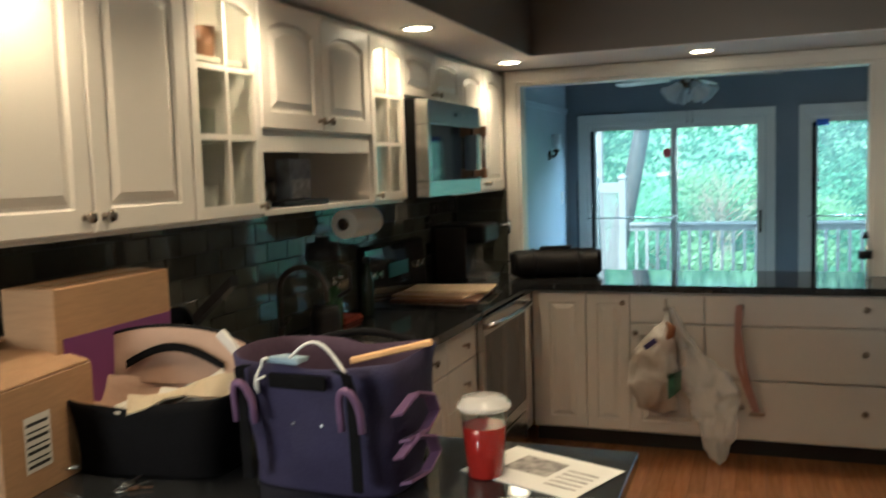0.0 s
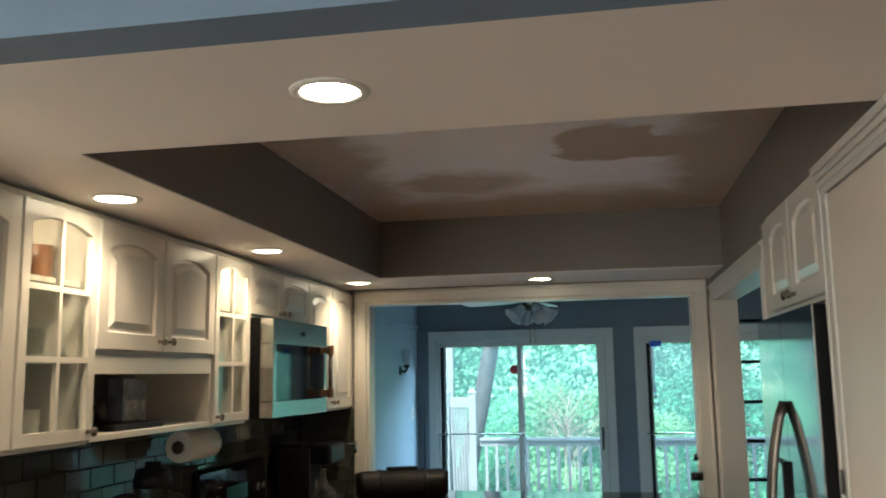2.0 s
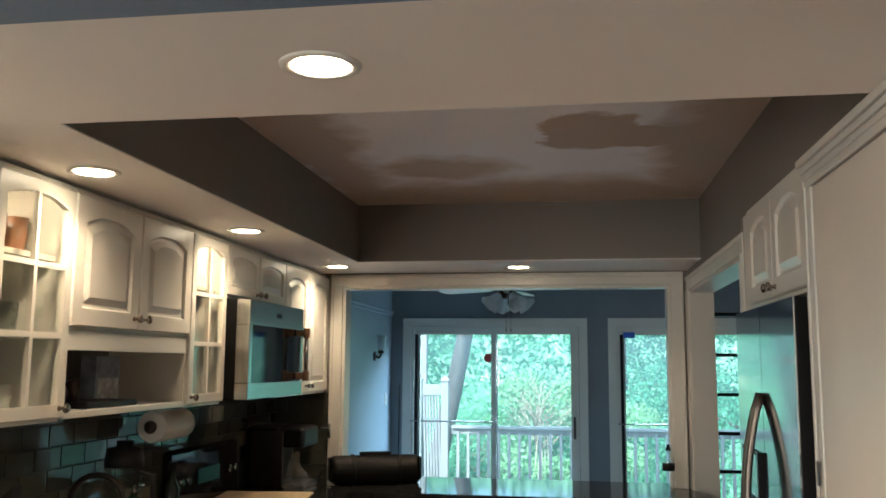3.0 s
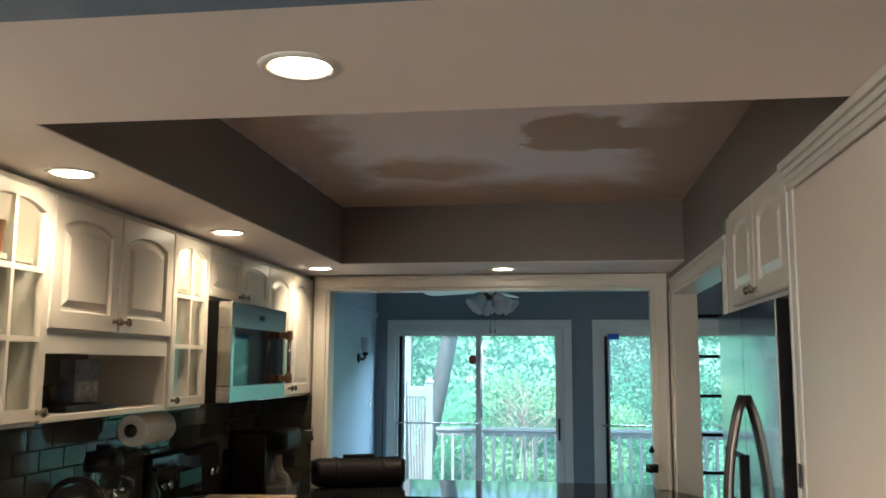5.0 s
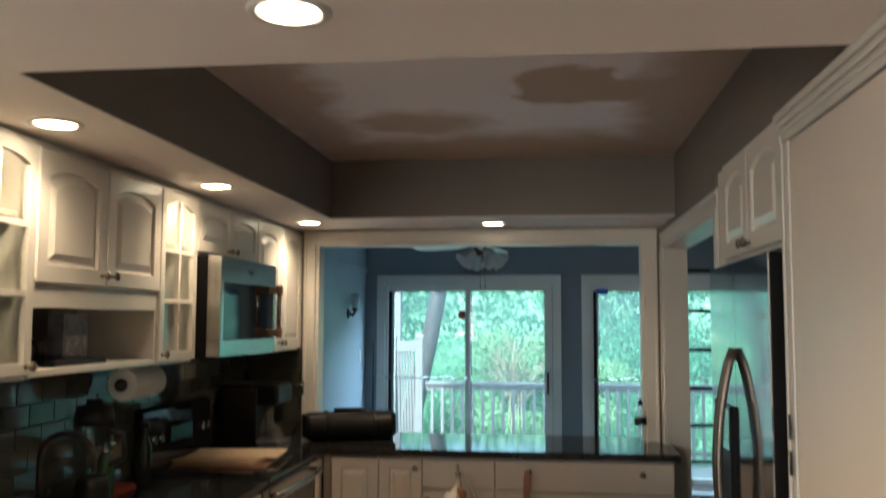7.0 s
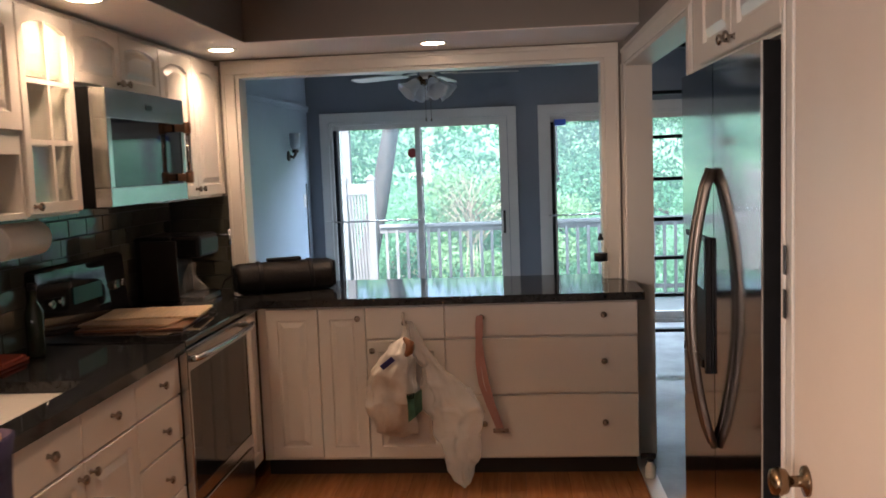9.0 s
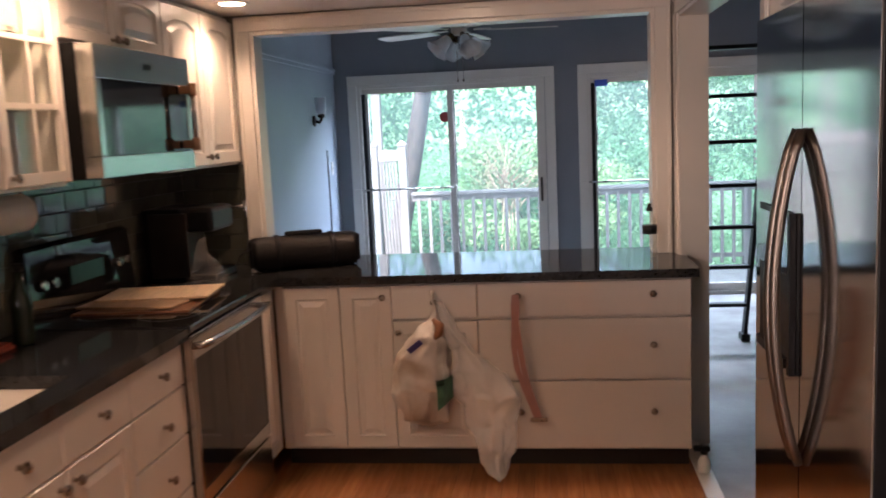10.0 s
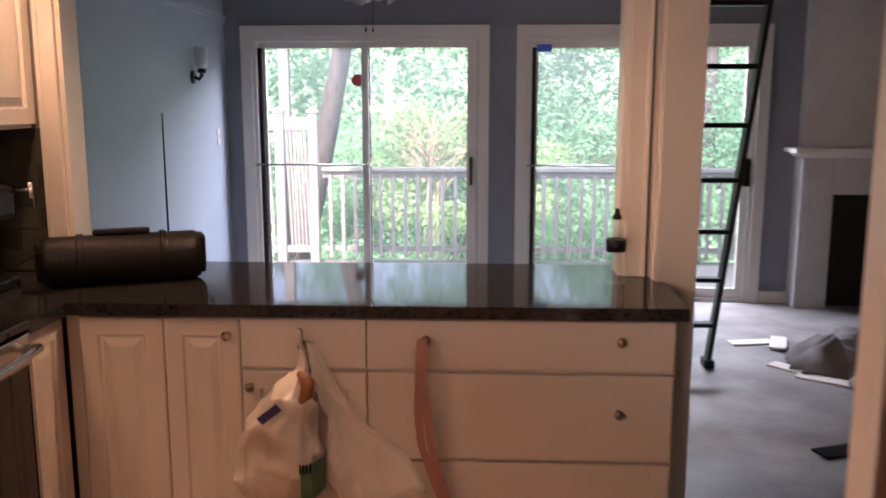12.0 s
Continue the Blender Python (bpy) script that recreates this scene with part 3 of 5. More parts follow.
mw = thing("microwave", rot_left(-1.115, 1.437, -0.185), "stainless over-range microwave with dark glass door under the short cabinet", "microwave")
bm = bmesh.new()
box(bm, 0.0, 0.735, 0.061, 0.43, 0.0, 0.434, bevel=0.003)
part("body", bm, material("matte_black_casing", (0.004, 0.004, 0.004), 0.6, spec=0.1), mw, "black microwave casing")
bm = bmesh.new()
for q in ((0, 0.735, 0.32, 0.43), (0, 0.735, 0.0, 0.07), (0, 0.035, 0.07, 0.32), (0.70, 0.735, 0.07, 0.32)):
    box(bm, q[0], q[1], 0, 0.06, q[2] + (0.0005 if q[2] else 0), q[3] - 0.0005, bevel=0.002)
part("door_frame", bm, STEEL, mw)
bm = bmesh.new()
box(bm, 0.035, 0.70, 0.004, 0.034, 0.07, 0.32)
part("door_glass", bm, BLACKGLASS, mw, "dark reflective door glass")
h = part("handle", tube(bmesh.new(), [(0.64, -0.05, 0.09), (0.64, -0.05, 0.31)], 0.010), STEEL, mw, "vertical steel bar handle")
for z in (0.095, 0.305):
    bm = bmesh.new()
    lathe(bm, [(0.015, 0), (0.017, 0.006), (0.017, 0.042), (0.015, 0.048)], pose(0.64, -0.05, z - 0.024))
    box(bm, 0.628, 0.652, -0.05, 0.0, z - 0.016, z + 0.016, bevel=0.003)
    part("bracket", bm, COPPER, h, "copper-bronze handle bracket")
bm = bmesh.new()
box(bm, 0.345, 0.40, -0.002, 0.001, 0.365, 0.385)
part("badge", bm, BLACK, mw, "small dark badge")
bm = bmesh.new()
box(bm, 0.08, 0.67, 0.06, 0.3, -0.006, -0.0005)
part("vent_grille", bm, BLACK, mw)

rg = thing("range", rot_left(-0.998, 0, 0.004), "stainless slide-in range with black glass cooktop and a rear control panel", "stove")
RW = 0.746
bm = bmesh.new()
box(bm, 0.002, RW, 0.03, 0.62, 0.03, 0.895)
part("body", bm, BLACK, rg)
bm = bmesh.new()
box(bm, 0.0, RW + 0.002, 0.0, 0.554, 0.897, 0.921, bevel=0.004)
ctop = part("cooktop", bm, BLACKGLASS, rg, "black glass cooktop")
for bx, by, r in ((0.2, 0.16, 0.11), (0.56, 0.16, 0.085), (0.2, 0.42, 0.085), (0.56, 0.42, 0.1)):
    bm = bmesh.new()
    loft(bm, [[(bx + q * math.cos(a * math.pi / 20), by + q * math.sin(a * math.pi / 20), 0.9214) for a in range(40)] for q in (r, r - 0.004)], cap=False)
    part("burner_ring", bm, GROUT, ctop, "thin printed burner ring")
bm = bmesh.new()
loft(bm, [[(x, 0.555, 0.915), (x, 0.618, 0.915), (x, 0.618, 1.19), (x, 0.6, 1.2), (x, 0.573, 1.185)] for x in (0.0, RW)])
cp = part("control_panel", bm, BLACKGLASS, rg, "black glossy backguard with controls")
for kx in (0.07, 0.14, 0.62, 0.69):
    bm = bmesh.new()
    lathe(bm, [(0.02, 0), (0.019, 0.015), (0.016, 0.022)], pose(kx, 0.566, 1.06, 86))
    part("dial", bm, STEEL, cp, "steel control dial")
bm = bmesh.new()
box(bm, 0.26, 0.5, 0.5595, 0.5635, 1.03, 1.1)
part("display", bm, material("range_display", (0.05, 0.16, 0.17), 0.1), cp, "dim teal display")
bm = bmesh.new()
loft(bm, [[(a, y, c), (b, y, c), (b, y, d), (a, y, d)] for y, a, b, c, d in ((0.029, 0.022, RW - 0.022, 0.33, 0.80), (0.0, 0.022, RW - 0.022, 0.33, 0.80), (0.0, 0.007, RW - 0.005, 0.278, 0.882),
          (0.003, 0.004, RW - 0.002, 0.275, 0.885), (0.029, 0.004, RW - 0.002, 0.275, 0.885), (0.029, 0.022, RW - 0.022, 0.33, 0.80))], cap=False)
od = part("oven_door", bm, STEEL, rg, "brushed steel oven door")
bm = bmesh.new()
box(bm, 0.022, RW - 0.022, 0.003, 0.028, 0.33, 0.80)
part("oven_window", bm, BLACKGLASS, od, "dark oven window")
bm = bmesh.new()
tube(bm, [(0.03, 0.0, 0.845), (0.035, -0.035, 0.85)] + [(0.04 + (RW - 0.08) * i / 12, -0.042 - 0.02 * math.sin(math.pi * i / 12), 0.852) for i in range(13)] + [(RW - 0.035, -0.035, 0.85), (RW - 0.03, 0.0, 0.845)], 0.013)
part("handle", bm, STEEL, od, "bowed steel oven handle")
bm = bmesh.new()
box(bm, 0.004, RW - 0.002, 0.0, 0.03, 0.06, 0.265, bevel=0.004)
part("drawer", bm, STEEL, rg, "steel warming drawer front")

# ---- sink and faucet ----
sk = thing("sink", pose(0, 0, 0.877), "undermount stainless sink set in the granite counter", "sink")
bm = bmesh.new()
a, b, c, d = SINK
t = 0.012
for q in ((a - t, b + t, c - t, d + t, -0.2, -0.19), (a - t, a, c - t, d + t, -0.19, -0.001), (b, b + t, c - t, d + t, -0.19, -0.001), (a, b, c - t, c, -0.19, -0.001), (a, b, d, d + t, -0.19, -0.001)):
    box(bm, *q)
part("basin", bm, STEEL, sk)
fa = thing("faucet", pose(-0.55, -1.8, 0.915), "dark bronze gooseneck kitchen faucet behind the sink", "faucet")
bm = bmesh.new()
lathe(bm, [(0.028, 0), (0.026, 0.012), (0.014, 0.02), (0.014, 0.06)])
part("base", bm, BRONZE, fa)
part("spout", tube(bmesh.new(), [(0, 0, 0.05)] + [(0.1 - 0.1 * math.cos(a * math.pi / 10), 0, 0.2 + 0.09 * math.sin(a * math.pi / 10)) for a in range(11)] + [(0.2, 0, 0.16)], 0.011), BRONZE, fa)
part("lever", tube(bmesh.new(), [(0, 0.01, 0.05), (0, 0.07, 0.085)], [0.007, 0.005]), BRONZE, fa)

# ---- things on the left counter ----
CT = 0.9155
JAR = clear("jar_glass", (0.93, 0.95, 0.94), 0.02)
pr = thing("blender", pose(-0.40, -1.72, CT), "glass pitcher with a black lid and handle on the counter", "blender")
bm = bmesh.new()
lathe(bm, [(0.062, 0), (0.06, 0.1), (0.05, 0.13)])
part("base", bm, BLACK, pr)
bm = bmesh.new()
lathe(bm, [(0.045, 0.131), (0.062, 0.2), (0.066, 0.31)])
part("jar", bm, JAR, pr, "clear glass jar")
bm = bmesh.new()
lathe(bm, [(0.068, 0.311), (0.068, 0.335), (0.06, 0.375), (0.03, 0.38), (0.028, 0.4)])
part("lid", bm, BLACK, pr, "black lid")
part("handle", tube(bmesh.new(), [(0.06, 0, 0.29), (0.11, 0, 0.28), (0.115, 0, 0.2), (0.062, 0, 0.17)], 0.009), BLACK, pr)

sb = thing("soap_bottle", pose(-0.50, -1.45, CT), "dark green dish soap bottle with a pump", "bottle")
bm = bmesh.new()
lathe(bm, [(0.032, 0), (0.035, 0.01), (0.035, 0.13), (0.02, 0.16), (0.012, 0.17)])
part("bottle", bm, material("green_bottle", (0.05, 0.12, 0.05), 0.15), sb)
bm = bmesh.new()
lathe(bm, [(0.013, 0.171), (0.013, 0.185), (0.005, 0.19), (0.005, 0.21)])
tube(bm, [(0, 0, 0.21), (0.04, 0, 0.208)], 0.005)
part("pump", bm, CHROME, sb)

rd = thing("dish_cloth", pose(-0.53, -1.33, CT), "folded orange-red dish cloth lying by the sink", "cloth")
bm = bmesh.new()
box(bm, -0.06, 0.06, -0.09, 0.09, 0, 0.012, bevel=0.005)
box(bm, -0.05, 0.062, -0.08, 0.07, 0.0125, 0.026, bevel=0.006)
part("cloth", bm, material("orange_red_cloth", (0.36, 0.06, 0.03), 0.8, bump=0.4), rd)

bk = thing("bottle", pose(-0.47, -1.19, CT), "tall dark bottle beside the range", "bottle")
bm = bmesh.new()
lathe(bm, [(0.03, 0), (0.033, 0.008), (0.033, 0.16), (0.015, 0.2), (0.013, 0.24)])
part("bottle", bm, material("dark_bottle_glass", (0.02, 0.03, 0.02), 0.08), bk)
bm = bmesh.new()
lathe(bm, [(0.016, 0.241), (0.016, 0.265)])
part("cap", bm, BLACK, bk)

sp = thing("skillet", pose(-0.44, -2.58, CT), "black cast-iron skillet leaning up against a box, handle raised", "pan")
bm = bmesh.new()
m = pose(0, 0, 0.13, 62, 0, -20)
lathe(bm, [(0.10, 0), (0.125, 0.04), (0.128, 0.04), (0.12, 0.036), (0.095, 0.006)], m, 28)
part("pan", bm, BLACK, sp)
bm = bmesh.new()
loft(bm, [[(x + dx, y + dy, z + dz) for dx, dy, dz in ((0.0, -0.02, -0.016), (0.0, 0.02, -0.016), (0, 0.02, 0.016), (0, -0.02, 0.016))] for x, y, z in ((0.02, 0.0, 0.17), (0.05, 0.08, 0.24), (0.10, 0.17, 0.32))])
part("handle", bm, BLACK, sp)

for i, (z, x, y, w, l, rz, c, lab) in enumerate(((0.9215, -0.33, -0.59, 0.44, 0.40, 5, (0.16, 0.07, 0.035), "dark reddish wooden cutting board lying on the cooktop"),
                                                 (0.9335, -0.35, -0.56, 0.40, 0.38, -4, (0.34, 0.23, 0.14), "mid-brown wooden cutting board between two others"),
                                                 (0.9435, -0.32, -0.50, 0.44, 0.27, 7, (0.56, 0.43, 0.28), "pale bamboo cutting board lying on darker ones"))):
    cb = thing("cutting_board", pose(x, y, z, 0, 0, rz), lab, "cutting board")
    bm = bmesh.new()
    box(bm, -w / 2, w / 2, -l / 2, l / 2, 0, 0.0095, bevel=0.003)
    part("board", bm, material("board_wood_" + "abc"[i], c, 0.45, vary=0.15, scale=8, stretch=(10, 1, 1), bump=0.1), cb)

cf = thing("coffee_maker", pose(-0.40, 0.09, CT, 0, 0, 90), "black espresso and coffee maker in the counter corner", "coffee maker")
bm = bmesh.new()
box(bm, -0.15, 0.15, 0.02, 0.2, 0, 0.33, bevel=0.015)
part("body", bm, BLACK, cf)
bm = bmesh.new()
box(bm, -0.14, 0.14, -0.13, 0.019, 0.22, 0.33, bevel=0.02)
part("brew_head", bm, BLACK, cf)
bm = bmesh.new()
box(bm, -0.13, 0.13, -0.13, 0.019, 0, 0.03, bevel=0.006)
part("drip_tray", bm, BLACK, cf)
bm = bmesh.new()
box(bm, -0.165, -0.151, -0.02, 0.16, 0.02, 0.31, bevel=0.004)
part("side_panel", bm, BRONZE, cf, "dark metal side panel")
bm = bmesh.new()
tube(bm, [(0.10, -0.135, 0.31), (0.10, -0.2, 0.315)], 0.006)
tube(bm, [(0.10, -0.2, 0.26), (0.10, -0.2, 0.34)], 0.008)
part("lever", bm, CHROME, cf, "chrome lever")

SHEER = bpy.data.materials.new("sheer_plastic")
SHEER.use_nodes = True
_n, _l = SHEER.node_tree.nodes, SHEER.node_tree.links
_t, _m = _n.new("ShaderNodeBsdfTransparent"), _n.new("ShaderNodeMixShader")
_n["Principled BSDF"].inputs["Base Color"].default_value = (0.95, 0.93, 0.9, 1)
_n["Principled BSDF"].inputs["Roughness"].default_value = 0.16
_m.inputs["Fac"].default_value = 0.33
_l.new(_t.outputs["BSDF"], _m.inputs[1])
_l.new(_n["Principled BSDF"].outputs["BSDF"], _m.inputs[2])
_l.new(_m.outputs["Shader"], _n["Material Output"].inputs["Surface"])


def crumple(bm, amount, scale, seed=0.0):
    for v in bm.verts:
        p = v.co * scale + Vector((seed, seed * 2, seed * 3))
        v.co += Vector((noise.noise(p), noise.noise(p + Vector((9, 0, 0))), noise.noise(p + Vector((0, 7, 0))))) * amount
        p *= 2.7
        v.co += Vector((noise.noise(p), noise.noise(p + Vector((9, 0, 0))), noise.noise(p + Vector((0, 7, 0))))) * amount * 0.4


def bag_mesh(rings, steps=36, amount=0.03, scale=9, seed=1.0, n=6, fold=0.12):
    """A limp bag lofted round an upright line: rings (z, x, y, half width, half depth); between them it is filled in smoothly."""
    full = []
    for i in range(len(rings) - 1):
        for k in range(n):
            u = k / n
            u = u * u * (3 - 2 * u)
            full.append([p + (q - p) * u for p, q in zip(rings[i], rings[i + 1])])
    full.append(rings[-1])
    bm = bmesh.new()
    pts = []
    for z, x, y, w, d in full:
        row = []
        for s in range(steps):
            a = 2 * math.pi * s / steps
            k = 1 + fold * math.sin(5 * a + z * 11) + fold * 0.5 * math.sin(11 * a - z * 23)
            row.append((x + w * k * math.cos(a), y + d * k * math.sin(a), z))
        pts.append(row)
    loft(bm, pts)
    crumple(bm, amount, scale, seed)
    return bm


pb = thing("plastic_bag", pose(-0.27, -0.13, CT), "clear crumpled plastic bag standing beside the coffee maker", "bag")
CLEAR = SHEER.copy()
CLEAR.name = "thin_clear_plastic"
[nd for nd in CLEAR.node_tree.nodes if nd.bl_idname == "ShaderNodeMixShader"][0].inputs["Fac"].default_value = 0.09
part("bag", bag_mesh([(0.0, 0, 0, 0.07, 0.06), (0.04, 0, 0, 0.075, 0.07), (0.10, 0, -0.02, 0.05, 0.05), (0.16, -0.02, -0.03, 0.03, 0.03), (0.20, 0.0, -0.05, 0.012, 0.02)], amount=0.02, scale=16), CLEAR, pb, smooth=True)

pt = thing("paper_towel_holder", pose(-0.45, -1.45, 1.342, -90), "paper towel roll on a holder mounted under the wall cabinet", "paper towel holder")
bm = bmesh.new()
lathe(bm, [(0.059, 0.02), (0.061, 0.023), (0.061, 0.277), (0.059, 0.28)], steps=36)
part("roll", bm, PAPER, pt, "white paper roll")
bm = bmesh.new()
lathe(bm, [(0.008, -0.006), (0.02, -0.002), (0.026, 0.006), (0.024, 0.014), (0.01, 0.0195)])
part("end_cap", bm, BRONZE, pt, "dark round end cap")
bm = bmesh.new()
tube(bm, [(0, 0, 0.005), (0, 0, 0.29), (0, -0.072, 0.29)], 0.005)
part("rod", bm, BRONZE, pt)

# ---- things in the cubby and the glazed cabinets ----
cn = thing("carton", pose(-0.5, -1.74, 1.446), "pale cardboard carton with a faded blue front in the open cubby", "carton")
bm = bmesh.new()
box(bm, -0.03, 0.03, -0.08, 0.08, 0, 0.168, bevel=0.003)
part("body", bm, material("faded_blue_card", (0.25, 0.28, 0.34), 0.5, vary=0.5, scale=14), cn)
bm = bmesh.new()
box(bm, 0.0305, 0.0315, -0.07, 0.07, 0.02, 0.09)
part("label", bm, material("faded_white_print", (0.5, 0.5, 0.5), 0.5, vary=0.4, scale=40), cn, "faded white label")
ty = thing("tray", pose(-0.45, -1.98, 1.446), "dark low tray with odds and ends in the open cubby", "tray")
bm = bmesh.new()
box(bm, -0.12, 0.12, -0.12, 0.2, 0, 0.02, bevel=0.005)
part("tray", bm, BLACK, ty)
bm = bmesh.new()
tube(bm, [(0.05, -0.09, 0.021), (0.06, -0.1, 0.05), (0.05, -0.11, 0.09)], [0.02, 0.014, 0.02])
part("scoop", bm, BRONZE, ty, "dark scoop")
CHINA = material("white_china", (0.7, 0.68, 0.63), 0.2)
WARMC = material("brown_crockery", (0.22, 0.1, 0.05), 0.3, vary=0.2)


def cup(x, y, z, mat, lab, r=0.035, h=0.09):
    e = thing("cup", pose(x, y, z), lab, "cup", "cups in the glazed cabinets")
    bm = bmesh.new()
    lathe(bm, [(r * 0.7, 0), (r * 0.9, 0.01), (r, h), (r * 0.93, h), (r * 0.8, 0.015)], steps=16)
    part("cup_body", bm, mat, e)
    part("cup_handle", tube(bmesh.new(), [(0, r * 0.9, h * 0.8), (0, r + 0.025, h * 0.6), (0, r * 0.9, h * 0.25)], 0.004, 6), mat, e)


for i, z in enumerate((1.437, 1.677, 1.907)):
    for k in range(3):
        y = -2.57 + 0.1 * k + 0.01 * i
        if z > 1.9:
            cup(-0.45, y, z, WARMC, "brown crockery mug on the top shelf of a glazed cabinet", 0.04, 0.11)
        else:
            cup(-0.45, y, z, (CHINA, JAR)[(i + k) % 2], ("white china mug on a shelf of a glazed cabinet", "clear glass tumbler with a handle on a cabinet shelf")[(i + k) % 2])
    for k in range(2):
        cup(-0.45, -1.39 + 0.12 * k, z, (JAR, CHINA)[(i + k) % 2], ("clear glass mug in the narrow glazed cabinet", "white china cup in the narrow glazed cabinet")[(i + k) % 2], 0.038, 0.085)

# ---- the near counter: boxes, totes, cup, papers ----
BOXIN = material("cardboard_inside", (0.36, 0.23, 0.13), 0.8, bump=0.2)
PURPLEPR = material("purple_print", (0.13, 0.03, 0.12), 0.5)
b2 = thing("cardboard_box", pose(-0.299, -3.09, CT, 0, 0, 92), "tall closed cardboard box with a purple printed band", "cardboard box")
bm = bmesh.new()
box(bm, -0.085, 0.335, 0.002, 0.15, 0, 0.40, bevel=0.004)
part("carton", bm, CARDBOARD, b2)
bm = bmesh.new()
box(bm, -0.065, 0.329, -0.0005, 0.0015, 0.004, 0.285)
part("printed_band", bm, PURPLEPR, b2, "purple printed band")
bm = bmesh.new()
box(bm, -0.0849, 0.335, 0.06, 0.11, 0.4003, 0.4012)
part("packing_tape", bm, material("tan_tape", (0.38, 0.25, 0.13), 0.3, vary=0.05), b2, "tan strip of packing tape")
b1 = thing("cardboard_box", pose(-0.245, -3.13, CT, 0, 0, 8), "brown cardboard box, its flaps half closed, with a shipping label", "cardboard box")
BH = 0.232
for q in ((-0.40, -0.0065, -0.30, -0.295, 0, BH), (-0.40, -0.0065, -0.005, 0.0, 0, BH), (-0.40, -0.395, -0.2945, -0.0055, 0, BH), (-0.006, 0.0, -0.30, 0.0, 0, BH), (-0.3945, -0.0065, -0.2945, -0.0055, 0, 0.005)):
    bm = bmesh.new()
    box(bm, *q, bevel=0.001)
    part("side", bm, CARDBOARD, b1)
for k, (xa, xb, z0, z1) in enumerate(((-0.004, -0.19, BH + 0.002, BH + 0.03), (-0.396, -0.20, BH + 0.002, BH + 0.05))):
    bm = bmesh.new()
    loft(bm, [[(xa, y, z0), (xa, y, z0 + 0.004), ((xa + xb) / 2, y, (z0 + z1) / 2 + 0.014), (xb, y + 0.01 * k, z1 + 0.004), (xb, y + 0.01 * k, z1), ((xa + xb) / 2, y, (z0 + z1) / 2 + 0.010)] for y in (-0.298, -0.002)])
    part("flap", bm, CARDBOARD, b1)
bm = bmesh.new()
loft(bm, [[(x, -0.002, BH + 0.002), (x, 0.002, BH + 0.002), (x, 0.10, BH + 0.035), (x, 0.096, BH + 0.035)] for x in (-0.39, -0.17)])
part("flap", bm, CARDBOARD, b1, "raised rear cardboard flap")
bm = bmesh.new()
box(bm, 0.0002, 0.0010, -0.235, -0.155, 0.05, 0.165)
lb = part("label", bm, material("shaded_label_paper", (0.55, 0.53, 0.49), 0.6), b1, "white shipping label")
for i in range(7):
    bm = bmesh.new()
    box(bm, 0.0011, 0.0016, -0.230, -0.162, 0.058 + i * 0.0145, 0.058 + i * 0.0145 + (0.004 if i % 2 else 0.007))
    part("print_line", bm, BLACK, lb)


def tote(name, m, W, D, H, mat, lining, label, sag=0.02, flare=1.12):
    """An open tote: outer skin and lining joined at a rounded rim, a little sagging and creased."""
    e = thing(name, m, label, "bag", "totes on the near counter")
    n = 48

    def ring(w, d, z, seed):
        out = []
        for i in range(n):
            a = 2 * math.pi * i / n
            c, s = math.cos(a), math.sin(a)
            k = (abs(c) ** 4 + abs(s) ** 4) ** -0.25
            p = Vector((w / 2 * k * c, d / 2 * k * s, z))
            if z > 0.02:
                p.z -= sag * (1 - abs(c)) * (z / H) ** 2 - 0.01 * noise.noise(p * 7)
                o = noise.noise(Vector((p.x * 9 + seed, p.y * 9, p.z * 6))) * 0.014
                p.x += o
                p.y += o * 1.2
            out.append(tuple(p))
        return out

    bm = bmesh.new()
    zs = [0, 0.006, 0.03] + [H * q / 8 for q in range(2, 9)]
    outer = [ring(W * (0.94 + (flare - 0.94) * (z / H)), D * (0.9 + (flare - 0.85) * (z / H)), z, 0) for z in zs]
    loft(bm, outer + [ring(W * flare - 0.012, D * (flare + 0.05) - 0.012, H + 0.004, 0)], cap=False)
    bmesh.ops.contextual_create(bm, geom=[v for v in bm.verts if v.co.z < 0.001])
    part("shell", bm, mat, e, smooth=True)
    bm = bmesh.new()
    inner = [ring(W * (0.94 + (flare - 0.94) * (z / H)) - 0.02, D * (0.9 + (flare - 0.85) * (z / H)) - 0.02, z, 0) for z in ([0.02] + zs[3:])]
    loft(bm, inner + [ring(W * flare - 0.013, D * (flare + 0.05) - 0.013, H + 0.0035, 0)], cap=False)
    bmesh.ops.contextual_create(bm, geom=[v for v in bm.verts if v.co.z < 0.025 and abs(v.co.z - 0.02) < 0.012])
    part("lining", bm, lining, e, smooth=True)
    return e


def strap(bm, pts, w, t=0.004, across=(0, 1, 0)):
    """A flat band along points; across is its width's direction."""
    ps = [Vector(p) for p in pts]
    ac = Vector(across)
    rows = []
    for i, p in enumerate(ps):
        d = (ps[min(i + 1, len(ps) - 1)] - ps[max(i - 1, 0)]).normalized()
        nn = d.cross(ac).normalized()
        rows.append([p + ac * w / 2 + nn * t / 2, p - ac * w / 2 + nn * t / 2, p - ac * w / 2 - nn * t / 2, p + ac * w / 2 - nn * t / 2])
    return loft(bm, rows)


